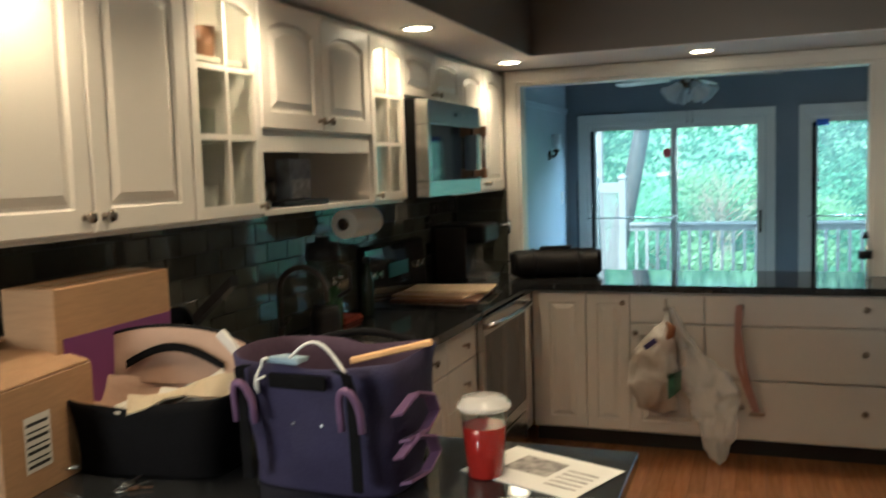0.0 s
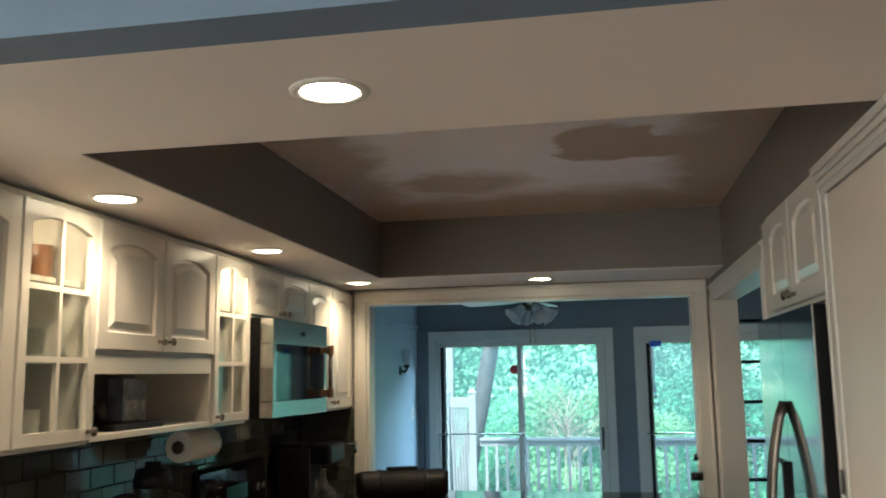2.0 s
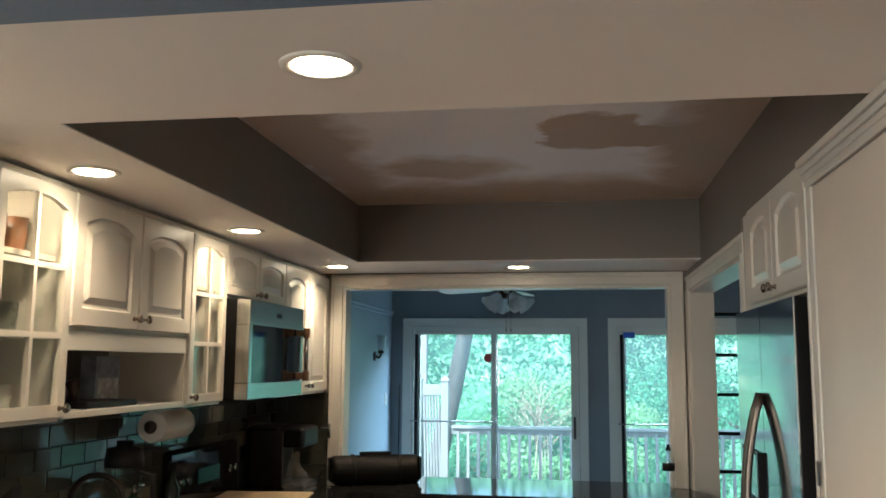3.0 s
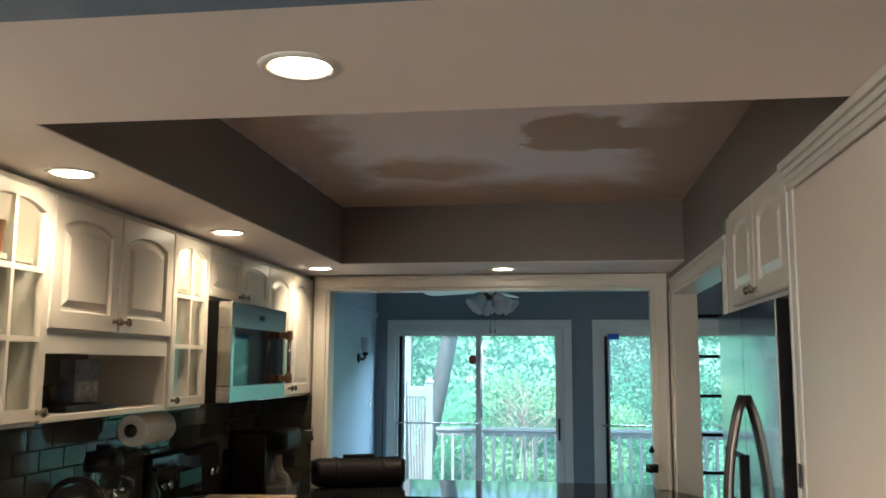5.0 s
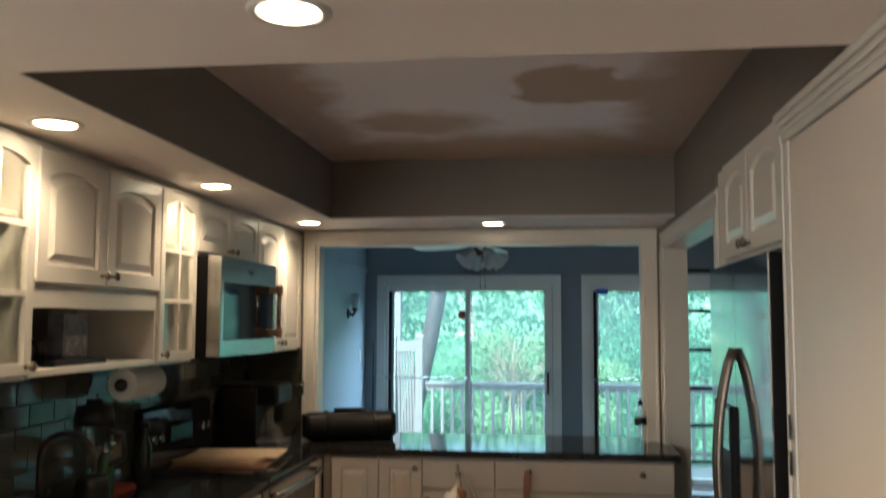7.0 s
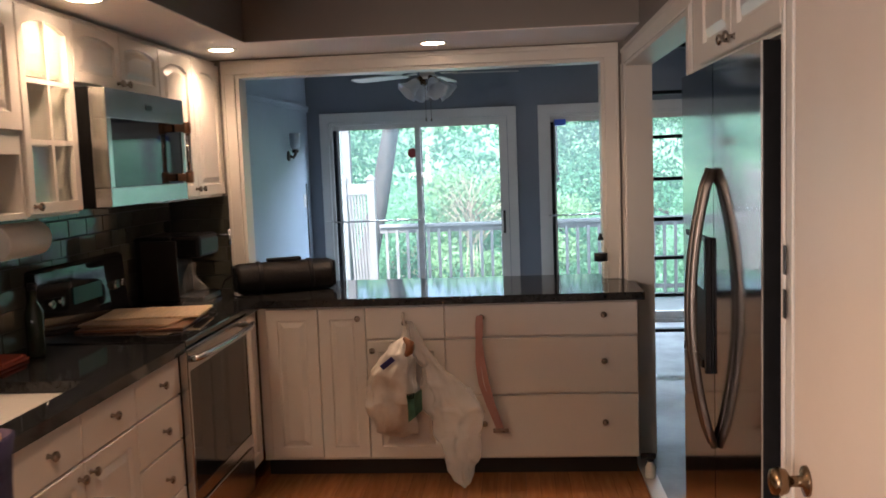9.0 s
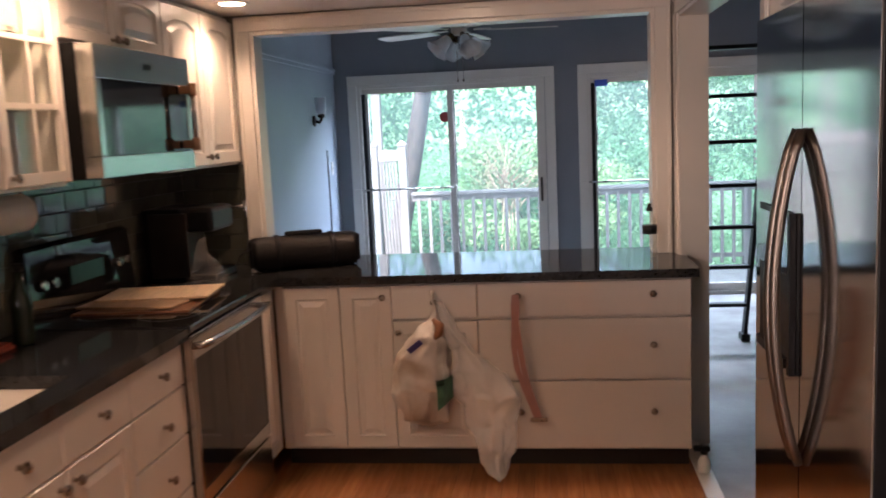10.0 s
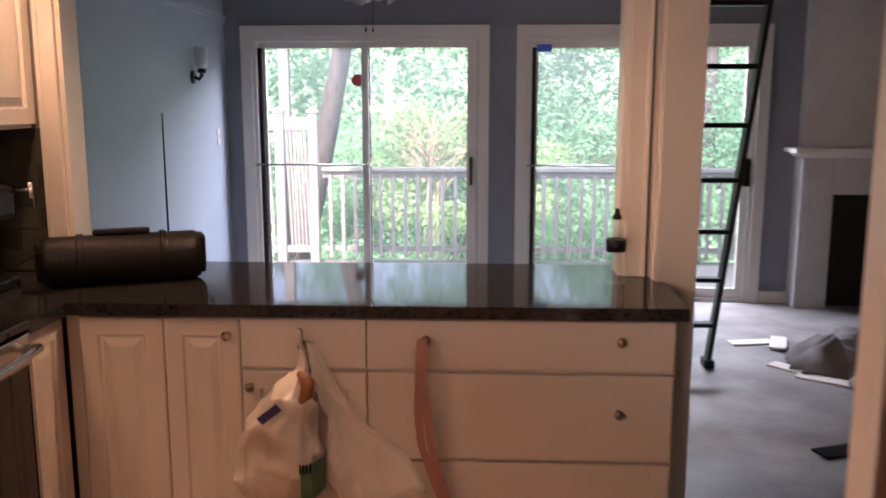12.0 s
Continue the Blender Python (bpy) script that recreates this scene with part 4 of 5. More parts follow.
PURPLE = material("purple_canvas", (0.020, 0.015, 0.052), 0.8, vary=0.12, scale=9, bump=0.6, bump_scale=160)
MAUVE = material("mauve_canvas", (0.13, 0.065, 0.14), 0.7, vary=0.1, bump=0.5, bump_scale=160)
BLACKF = material("black_fabric", (0.005, 0.0045, 0.005), 0.85, vary=0.2, bump=0.5, bump_scale=150, spec=0.1)
BEIGE = material("beige_lining", (0.42, 0.28, 0.2), 0.8, vary=0.1, bump=0.4, bump_scale=90)
tp = tote("tote_bag", pose(0.34, -3.06, CT, 0, 0, -3), 0.36, 0.24, 0.275, PURPLE, material("dark_plum_lining", (0.05, 0.026, 0.05), 0.8, bump=0.4), "purple canvas tote bag with mauve straps, full of papers")
for s in (-1, 1):
    bm = bmesh.new()
    y = -0.155
    strap(bm, [(s * 0.125, y - 0.0, 0.03), (s * 0.125, y - 0.004, 0.12), (s * 0.125, y - 0.01, 0.22), (s * 0.12, y - 0.02, 0.262), (s * 0.10, y - 0.022, 0.27)], 0.022, 0.004, (1, 0, 0))
    part("strap", bm, BLACKF, tp, "black webbing strap")
bm = bmesh.new()
tube(bm, [(-0.12 + 0.24 * i / 16, 0.142, 0.262 + 0.02 * math.sin(math.pi * i / 16)) for i in range(17)], 0.008, 8)
part("handle", bm, BLACKF, tp, "padded carrying handle")
for s in (-1, 1):
    bm = bmesh.new()
    tube(bm, [(s * 0.12 - 0.022 * math.cos(math.pi * i / 12), -0.160 - 0.022 * math.sin(math.pi * i / 12), 0.15 + 0.085 * math.sin(math.pi * i / 12) ** 0.6) for i in range(13)], 0.0075, 8)
    part("handle", bm, MAUVE, tp, "mauve handle folded down")
for z in (0.16, 0.075):
    bm = bmesh.new()
    strap(bm, [(0.185, -0.10, z + 0.01), (0.205, -0.06, z + 0.045), (0.215, -0.01, z + 0.03), (0.212, 0.02, z - 0.01), (0.205, -0.02, z - 0.04), (0.19, -0.08, z - 0.045)], 0.024, 0.006, (1, 0, 0.3))
    part("side_strap", bm, MAUVE, tp, "mauve webbing loop")
for x in (-0.03, 0.035):
    bm = bmesh.new()
    lathe(bm, [(0.004, 0), (0.005, 0.002), (0.003, 0.004)], pose(x, -0.128, 0.145, 90), 10)
    part("snap", bm, CHROME, tp, "small metal snap")
bm = bmesh.new()
box(bm, -0.07, 0.06, -0.152, -0.146, 0.22, 0.25, bevel=0.004)
part("flap", bm, BLACKF, tp, "dark closure tab")

tb = tote("tote_bag", pose(-0.10, -3.09, CT, 0, 0, 6), 0.40, 0.22, 0.18, BLACKF, BEIGE, "black tote bag with beige lining, stuffed with envelopes", sag=0.03)
bm = bmesh.new()
rows = []
for i in range(25):
    u = i / 24
    x = -0.265 + 0.46 * u
    h = 0.20 + 0.085 * math.sin(math.pi * u) ** 0.4
    rows.append([(x, 0.115, 0.15), (x, 0.119, 0.15), (x, 0.129, h), (x, 0.123, h + 0.003)])
loft(bm, rows)
part("back_panel", bm, BEIGE, tb, "raised beige back panel")
part("piping", tube(bmesh.new(), [(-0.265 + 0.46 * i / 24, 0.126, 0.203 + 0.085 * math.sin(math.pi * i / 24) ** 0.4) for i in range(25)], 0.005, 6), BLACKF, tb, "black edge piping")
bm = bmesh.new()
strap(bm, [(-0.15 + 0.26 * i / 12, 0.108, 0.195 + 0.045 * math.sin(math.pi * i / 12)) for i in range(13)], 0.02, 0.006, (0, 0, 1))
part("handle", bm, BLACKF, tb, "dark curved handle")
bm = bmesh.new()
tube(bm, [(-0.2 + 0.1 * i, -0.145 - 0.01 * (i % 2), 0.02 + 0.015 * math.sin(i)) for i in range(2)], 0.003)
part("buckle_cord", bm, CHROME, tb, "silver key ring on a cord")

for i, (x, y, z, rx, rz, w, l, c) in enumerate(((0.0, -3.10, 1.075, 10, -62, 0.07, 0.26, 0), (-0.03, -3.13, 1.085, 14, -48, 0.05, 0.24, 1), (0.04, -3.10, 1.09, 8, -70, 0.06, 0.22, 1), (0.02, -3.15, 1.095, 6, -56, 0.06, 0.24, 0), (0.07, -3.12, 1.08, 12, -40, 0.05, 0.2, 1))):
    e = thing("envelope", pose(x, y, z, rx, 8 * (i - 1), rz), "creased cream envelope sticking out of the black tote", "paper", "envelopes in the tote")
    bm = bmesh.new()
    rows = [[(-w / 2, l * (k / 6 - 0.5), 0.012 * math.sin(k + i)), (w / 2, l * (k / 6 - 0.5), 0.012 * math.cos(k * 1.3 + i)), (w / 2, l * (k / 6 - 0.5), 0.004 + 0.012 * math.cos(k * 1.3 + i)), (-w / 2, l * (k / 6 - 0.5), 0.004 + 0.012 * math.sin(k + i))] for k in range(7)]
    loft(bm, rows)
    part("sheet", bm, material("off_white_envelope", (0.40, 0.37, 0.31), 0.7) if c else material("cream_paper", (0.36, 0.29, 0.19), 0.7), e)
rt = thing("paper_tube", pose(0.13, -3.0, 1.08, 0, -42, 8), "pale cardboard tube leaning out of the purple tote", "tube")
bm = bmesh.new()
box(bm, -0.012, 0.012, -0.008, 0.008, -0.03, 0.165, bevel=0.004)
part("tube", bm, material("pale_grey_board", (0.5, 0.47, 0.43), 0.6), rt)
en = thing("envelope", pose(0.475, -3.08, 1.185, 10, -8, -64), "folded manila envelope resting across the purple tote", "paper")
bm = bmesh.new()
box(bm, -0.018, 0.018, -0.085, 0.085, 0, 0.012, bevel=0.003)
part("sheet", bm, material("manila", (0.6, 0.36, 0.16), 0.6), en)
ml = thing("face_mask", pose(0.30, -3.205, 1.185), "crumpled pale blue face mask with white ear loops on the tote", "mask")
bm = bmesh.new()
box(bm, -0.035, 0.03, -0.006, 0.05, 0, 0.012, bevel=0.005)
crumple(bm, 0.01, 30)
part("cloth", bm, material("pale_blue_cloth", (0.2, 0.28, 0.36), 0.8, bump=0.5), ml)
part("ear_loop", tube(bmesh.new(), [(-0.03 - 0.035 * math.sin(math.pi * i / 16) - 0.01 * math.sin(6 * i), -0.012 - 0.006 * math.sin(i), 0.012 - 0.05 * math.sin(math.pi * i / 32) ** 2 * (2 if 4 < i < 13 else 1.2) * (1 - abs(i - 9) / 18)) for i in range(17)], 0.0032, 6), PAPER, ml, "white elastic loop")
part("ear_loop", tube(bmesh.new(), [(0.02 + 0.13 * i / 16, -0.012, 0.015 + 0.035 * math.sin(math.pi * i / 14) - 0.03 * (i / 16) ** 3) for i in range(17)], 0.0032, 6), PAPER, ml, "white elastic loop")

DRINK = material("red_iced_tea", (0.35, 0.02, 0.015), 0.1, vary=0.1)
ic = thing("iced_drink_cup", pose(0.636, -2.985, CT), "clear plastic cup of red iced tea with a domed lid", "cup")
bm = bmesh.new()
lathe(bm, [(0.034, 0.001), (0.036, 0.004), (0.0465, 0.108), (0.046, 0.109)], steps=28)
part("drink", bm, DRINK, ic, "red iced tea")
bm = bmesh.new()
lathe(bm, [(0.036, 0), (0.039, 0.003), (0.050, 0.142), (0.049, 0.142), (0.047, 0.11)], steps=28)
part("cup_body", bm, JAR, ic)
bm = bmesh.new()
lathe(bm, [(0.051, 0.1425), (0.056, 0.145), (0.058, 0.150), (0.056, 0.155), (0.050, 0.157), (0.047, 0.166), (0.012, 0.169)], steps=28)
part("lid", bm, SHEER, ic, "clear flat lid")

cl = thing("key_ring", pose(-0.06, -3.27, CT + 0.003, 0, 0, 25), "small brass and steel keys on a ring beside a tote", "keys")
bm = bmesh.new()
tube(bm, [(0.014 * math.cos(a * math.pi / 8), 0.014 * math.sin(a * math.pi / 8), 0) for a in range(17)], 0.0014, 6)
part("ring", bm, CHROME, cl, "thin steel ring")
for k in range(3):
    bm = bmesh.new()
    m = pose(0.014 * math.cos(k * 0.6), 0.014 * math.sin(k * 0.6), 0.001 + 0.002 * k, 0, 0, 35 * k)
    box(bm, 0.0, 0.02, -0.010, 0.010, 0, 0.0018, bevel=0.0005, m=m)
    box(bm, 0.0202, 0.05, -0.0035, 0.0035, 0, 0.0016, bevel=0.0004, m=m)
    part("key", bm, (COPPER, CHROME, KNOBM)[k], cl, "metal key")
PRINT = material("grey_print", (0.3, 0.28, 0.26), 0.7, vary=0.5, scale=40)
fl = thing("flyer", pose(0.735, -2.93, CT + 0.0004, 0, 0, -22), "white printed flyer lying on the black counter", "paper")
bm = bmesh.new()
box(bm, -0.13, 0.15, -0.1, 0.1, 0, 0.0016)
sh = part("sheet", bm, PAPER, fl)
bm = bmesh.new()
box(bm, -0.07, 0.04, -0.03, 0.06, 0.0018, 0.0024)
part("printed_picture", bm, PRINT, sh, "grey printed picture")
for i in range(5):
    bm = bmesh.new()
    box(bm, 0.055, 0.13, -0.06 + 0.022 * i, -0.053 + 0.022 * i, 0.0018, 0.0023)
    part("print_line", bm, PRINT, sh)
cd = thing("card", pose(0.80, -3.13, CT + 0.0004, 0, 0, 15), "red and white card lying on the black counter", "paper")
bm = bmesh.new()
box(bm, -0.09, 0.09, -0.05, 0.05, 0, 0.0015)
part("sheet", bm, PAPER, cd)

# ---- things on the far counter ----
LEATHER = material("black_leather_case", (0.006, 0.005, 0.005), 0.5, vary=0.2, bump=0.6, bump_scale=60, spec=0.25)
bx = thing("speaker", pose(0.05, 0.28, CT + 0.001, 0, 0, 24), "black barrel-shaped portable radio with an aerial on the granite counter", "speaker")
bm = bmesh.new()
lathe(bm, [(0.05, -0.25), (0.074, -0.245), (0.081, -0.225), (0.083, -0.1), (0.083, 0.1), (0.081, 0.225), (0.074, 0.245), (0.05, 0.25)], pose(0, 0, 0.08, 0, 90), 28)
crumple(bm, 0.006, 14)
part("body", bm, LEATHER, bx, smooth=True)
for s in (-1, 1):
    bm = bmesh.new()
    lathe(bm, [(0.084, -0.012), (0.087, -0.008), (0.087, 0.008), (0.084, 0.012)], pose(s * 0.13, 0, 0.08, 0, 90), 28)
    part("band", bm, BLACK, bx, "black band")
bm = bmesh.new()
box(bm, -0.09, 0.09, -0.02, 0.02, 0.16, 0.179, bevel=0.008)
part("handle", bm, BLACK, bx)
bm = bmesh.new()
tube(bm, [(0.154, 0.081, 0.10), (0.154, 0.082, 0.553)], [0.004, 0.003], 6)
part("aerial", bm, BLACK, bx, "thin upright telescopic aerial")
for q in (-1, 1):
    bm = bmesh.new()
    box(bm, 0.253 * q - 0.012, 0.253 * q + 0.012, -0.045, 0.045, 0.02, 0.15, bevel=0.01)
    part("end_cap", bm, BLACK, bx, "rounded black end cap")
part("strap", strap(bmesh.new(), [(-0.25, -0.05, 0.12), (-0.31, -0.07, 0.09), (-0.335, -0.07, 0.035), (-0.30, -0.08, 0.006), (-0.22, -0.09, 0.004)], 0.022, 0.003, (0, 1, 0)), BLACKF, bx, "limp black carrying strap")

wb = thing("water_bottle", pose(1.685, 0.315, CT), "clear plastic water bottle with a dark label and black cap", "bottle")
bm = bmesh.new()
lathe(bm, [(0.03, 0), (0.033, 0.008), (0.033, 0.15), (0.03, 0.17), (0.014, 0.205), (0.013, 0.215)])
part("bottle", bm, JAR, wb)
bm = bmesh.new()
lathe(bm, [(0.0338, 0.11), (0.0338, 0.15)])
part("label", bm, BLACK, wb, "dark label band")
bm = bmesh.new()
lathe(bm, [(0.015, 0.216), (0.015, 0.225), (0.009, 0.235), (0.008, 0.25)])
part("cap", bm, BLACK, wb)

# ---- bags hung on the peninsula's knobs ----
BAGW = material("white_plastic_film", (0.36, 0.28, 0.21), 0.32, second=(0.64, 0.62, 0.57), scale=5, bump=0.3, bump_scale=30)
gb = thing("grocery_bag", pose(0.66, -0.085, 0), "bulging white plastic grocery bag hung on a drawer knob", "bag", "bags hung on knobs")
bag = part("bag", bag_mesh([(0.25, 0.0, 0.0, 0.03, 0.02), (0.28, 0.0, 0.0, 0.09, 0.045), (0.42, -0.005, -0.03, 0.12, 0.075), (0.55, 0.0, -0.02, 0.105, 0.065), (0.66, 0.02, 0.0, 0.06, 0.045), (0.74, 0.045, 0.025, 0.02, 0.02), (0.83, 0.05, 0.04, 0.008, 0.008)], steps=56, amount=0.03, scale=8.5, n=9, fold=0.09), BAGW, gb, smooth=True)
bm = bmesh.new()
box(bm, -0.036, 0.036, -0.002, 0.002, -0.013, 0.013, m=pose(-0.02, -0.094, 0.63, 12, -38, 0))
part("printed_mark", bm, material("navy_print", (0.03, 0.03, 0.14), 0.4), gb, "dark blue printed mark")
bm = bmesh.new()
tube(bm, [(0.055, -0.03, 0.735), (0.085, -0.05, 0.71), (0.08, -0.055, 0.675), (0.06, -0.05, 0.65)], [0.008, 0.022, 0.02, 0.008])
part("contents", bm, material("brown_wrapper", (0.22, 0.09, 0.035), 0.4), gb, "amber wrapped item poking out")
bm = bmesh.new()
loft(bm, [[(0.07 + 0.03 * i, -0.108 + 0.016 * i * i, 0.35 + 0.02 * i), (0.07 + 0.03 * i, -0.112 + 0.016 * i * i, 0.35 + 0.02 * i), (0.07 + 0.03 * i, -0.122 + 0.02 * i * i, 0.48 + 0.005 * i), (0.07 + 0.03 * i, -0.118 + 0.02 * i * i, 0.48 + 0.005 * i)] for i in range(3)])
part("printed_label", bm, material("green_print", (0.05, 0.16, 0.1), 0.5, vary=0.3, scale=30), gb, "dark green printed label")
bm = bmesh.new()
for j in range(4):
    x = 0.068 + 0.009 * j
    y = -0.1255 + 0.02 * ((x - 0.07) / 0.03) ** 2
    box(bm, x, x + 0.005, y, y + 0.003, 0.463, 0.491)
part("printed_bars", bm, BLACKF, gb, "black printed bars")
cb = thing("clear_bag", pose(0.90, -0.075, 0), "limp translucent plastic bag hanging low beside the grocery bag", "bag", "bags hung on knobs")
part("bag", bag_mesh([(0.004, 0.075, -0.055, 0.008, 0.008), (0.05, 0.07, -0.04, 0.05, 0.03), (0.13, 0.065, -0.02, 0.078, 0.035), (0.24, 0.06, 0.0, 0.095, 0.035), (0.36, 0.04, 0.0, 0.125, 0.03), (0.48, 0.0, 0.01, 0.105, 0.02), (0.58, -0.07, 0.02, 0.05, 0.014), (0.8, -0.17, 0.035, 0.008, 0.008)], steps=64, amount=0.022, scale=11, seed=4, n=10, fold=0.13), SHEER, cb, smooth=True)
cb.location.z = 0.0
PINK = material("faded_red_cord", (0.37, 0.19, 0.16), 0.6, vary=0.2, bump=0.4)
ln = thing("lanyard", pose(1.07, -0.06, 0), "faded red woven lanyard looped over a drawer knob", "lanyard", "bags hung on knobs")
bm = bmesh.new()
for s in (-1, 1):
    strap(bm, [(0.002 * s, 0.002 * s, 0.824), (s * 0.007, -0.003 + 0.002 * s, 0.78), (-0.004 + s * 0.004, -0.005 + 0.002 * s, 0.70), (s * 0.012, -0.006 + 0.002 * s, 0.6), (0.012 + s * 0.014, -0.006 + 0.002 * s, 0.5),
               (0.04 + s * 0.010, -0.006 + 0.002 * s, 0.40), (0.065 + s * 0.008, -0.005 + 0.002 * s, 0.33), (0.085 + s * 0.006, -0.004 + 0.002 * s, 0.27)], 0.024, 0.0025, (1, 0, 0))
part("ribbon", bm, PINK, ln)
bm = bmesh.new()
box(bm, 0.05, 0.125, -0.012, -0.001, 0.255, 0.275, bevel=0.003)
part("clip", bm, KNOBM, ln, "small metal clip")

# ---- pantry door beside the fridge ----
PX, PY0, PY1, CWP = 1.80, -3.13, -2.35, 0.056
pc = thing("door_frame_pantry", pose(PX, PY1, 0, 0, 0, -90), "white casing with a stepped crown round the pantry door", "door frame")
pc["kind"] = "structure"
PW = PY1 - PY0
for x0, x1 in ((-CWP, 0.0), (PW, PW + CWP)):
    bm = bmesh.new()
    box(bm, x0, x1, 0.0, 0.028, 0, 2.06, bevel=0.003)
    box(bm, x0 + 0.006, x0 + 0.022, -0.007, -0.0005, 0, 2.06, bevel=0.002)
    part("casing_side", bm, TRIM, pc)
bm = bmesh.new()
box(bm, -CWP, PW + CWP, 0.0, 0.028, 2.061, 2.10, bevel=0.003)
for i, (z0, z1, o) in enumerate(((2.08, 2.097, 0.006), (2.098, 2.115, 0.012), (2.116, 2.136, 0.02))):
    box(bm, -CWP - 0.001, PW + CWP, -o, -0.0003 - 0.0004 * i, z0, z1, bevel=0.003)
part("crown", bm, TRIM, pc)
pd = thing("door_pantry", pose(PX, PY1 - 0.002, 0, 0, 0, -90), "plain warm white flush door, closed, with a brass knob", "door")
pd["kind"] = "structure"
bm = bmesh.new()
box(bm, 0.003, PW - 0.006, 0.004, 0.026, 0.01, 2.055, bevel=0.002)
part("leaf", bm, material("door_white_paint", (0.72, 0.64, 0.56), 0.4, vary=0.03, scale=2, bump=0.08), pd)
bm = bmesh.new()
lathe(bm, [(0.031, 0.0), (0.03, 0.006), (0.012, 0.01), (0.011, 0.032), (0.024, 0.04), (0.029, 0.055), (0.024, 0.068), (0.01, 0.073)], pose(0.08, 0.004, 0.905, 90), 24)
part("knob", bm, BRASS, pd, "round dark brass knob")
for z in (1.24, 1.33):
    bm = bmesh.new()
    box(bm, -0.03, -0.012, -0.009, -0.0072, z - 0.03, z + 0.03, bevel=0.0005)
    part("strike_plate", bm, BRONZE, pd, "dark metal strike plate")

# ---- switch plates ----
for x, y, z, rz in ((XW + 0.001, 0.36, 1.14, 90), (-0.659, 3.73, 1.25, 90)):
    e = thing("switch_plate", pose(x, y, z, 0, 0, rz), "small white electrical plate on the wall", "switch", "switch plates")
    bm = bmesh.new()
    box(bm, -0.036, 0.036, -0.006, 0, -0.058, 0.058, bevel=0.002)
    pl = part("plate", bm, TRIM, e)
    bm = bmesh.new()
    box(bm, -0.006, 0.006, -0.013, -0.0062, -0.012, 0.012, bevel=0.002)
    part("toggle", bm, TRIM, pl)

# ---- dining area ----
structure("trim_left_dining", LIT_BLUE, (-0.66, -0.638, YO + 0.12, YD, 2.10, 2.125), (-0.66, -0.645, YO + 0.12, YD, 2.0705, 2.0995), bevel=0.003, label="blue picture rail in the window-lit tone")
structure("baseboard_dining", TRIM, (-0.66, -0.645, YO + 0.12, YD, 0, 0.09), (3.34, 3.55, YD - 0.015, YD - 0.0005, 0, 0.09), bevel=0.002, label="white baseboard")
sc = thing("wall_sconce", pose(-0.659, 3.22, 1.72, 0, 0, 90), "wall sconce with a bronze arm and frosted glass shade, unlit", "sconce")
FROST = material("frosted_glass_shade", (0.62, 0.68, 0.74), 0.35, vary=0.05)
bm = bmesh.new()
lathe(bm, [(0.045, 0), (0.043, 0.012), (0.03, 0.018)], pose(0, 0, -0.06, 90))
part("back_plate", bm, BRONZE, sc)
bm = bmesh.new()
tube(bm, [(0, -0.018, -0.06), (0, -0.045, -0.075), (0, -0.065, -0.05), (0, -0.065, -0.03)], 0.012)
lathe(bm, [(0.026, -0.035), (0.03, -0.02), (0.02, -0.005)], pose(0, -0.065, 0))
part("arm", bm, BRONZE, sc)
bm = bmesh.new()
lathe(bm, [(0.032, -0.004), (0.042, 0.03), (0.046, 0.13), (0.043, 0.13), (0.04, 0.03)], pose(0, -0.065, 0))
part("shade", bm, FROST, sc, "frosted glass shade")

fan = thing("ceiling_fan", pose(0.70, 1.74, 0), "white ceiling fan at rest with a cluster of frosted tulip lights", "ceiling fan")
bm = bmesh.new()
lathe(bm, [(0.07, ZL - 0.001), (0.06, ZL - 0.06), (0.014, ZL - 0.08), (0.013, 2.36), (0.10, 2.34), (0.125, 2.27), (0.11, 2.19), (0.05, 2.17), (0.05, 2.14), (0.035, 2.12)])
part("motor", bm, TRIM, fan, "white motor housing on a rod")
for k in range(5):
    a = math.radians(72 * k + 8)
    m = Matrix.Rotation(a, 4, "Z")
    bm = bmesh.new()
    box(bm, 0.09, 0.2, -0.02, 0.02, 2.20, 2.207, bevel=0.002)
    loft(bm, [[(0.18, -0.055, 2.190), (0.18, 0.055, 2.20), (0.18, 0.055, 2.207), (0.18, -0.055, 2.197)], [(0.42, -0.068, 2.188), (0.42, 0.068, 2.202), (0.42, 0.068, 2.209), (0.42, -0.068, 2.195)],
              [(0.58, -0.066, 2.188), (0.58, 0.066, 2.202), (0.58, 0.066, 2.209), (0.58, -0.066, 2.195)], [(0.61, -0.045, 2.190), (0.61, 0.045, 2.20), (0.61, 0.045, 2.207), (0.61, -0.045, 2.197)]])
    bmesh.ops.transform(bm, matrix=pose(0, 0, -0.05) @ m, verts=bm.verts)
    part("blade", bm, TRIM, fan, "white fan blade")
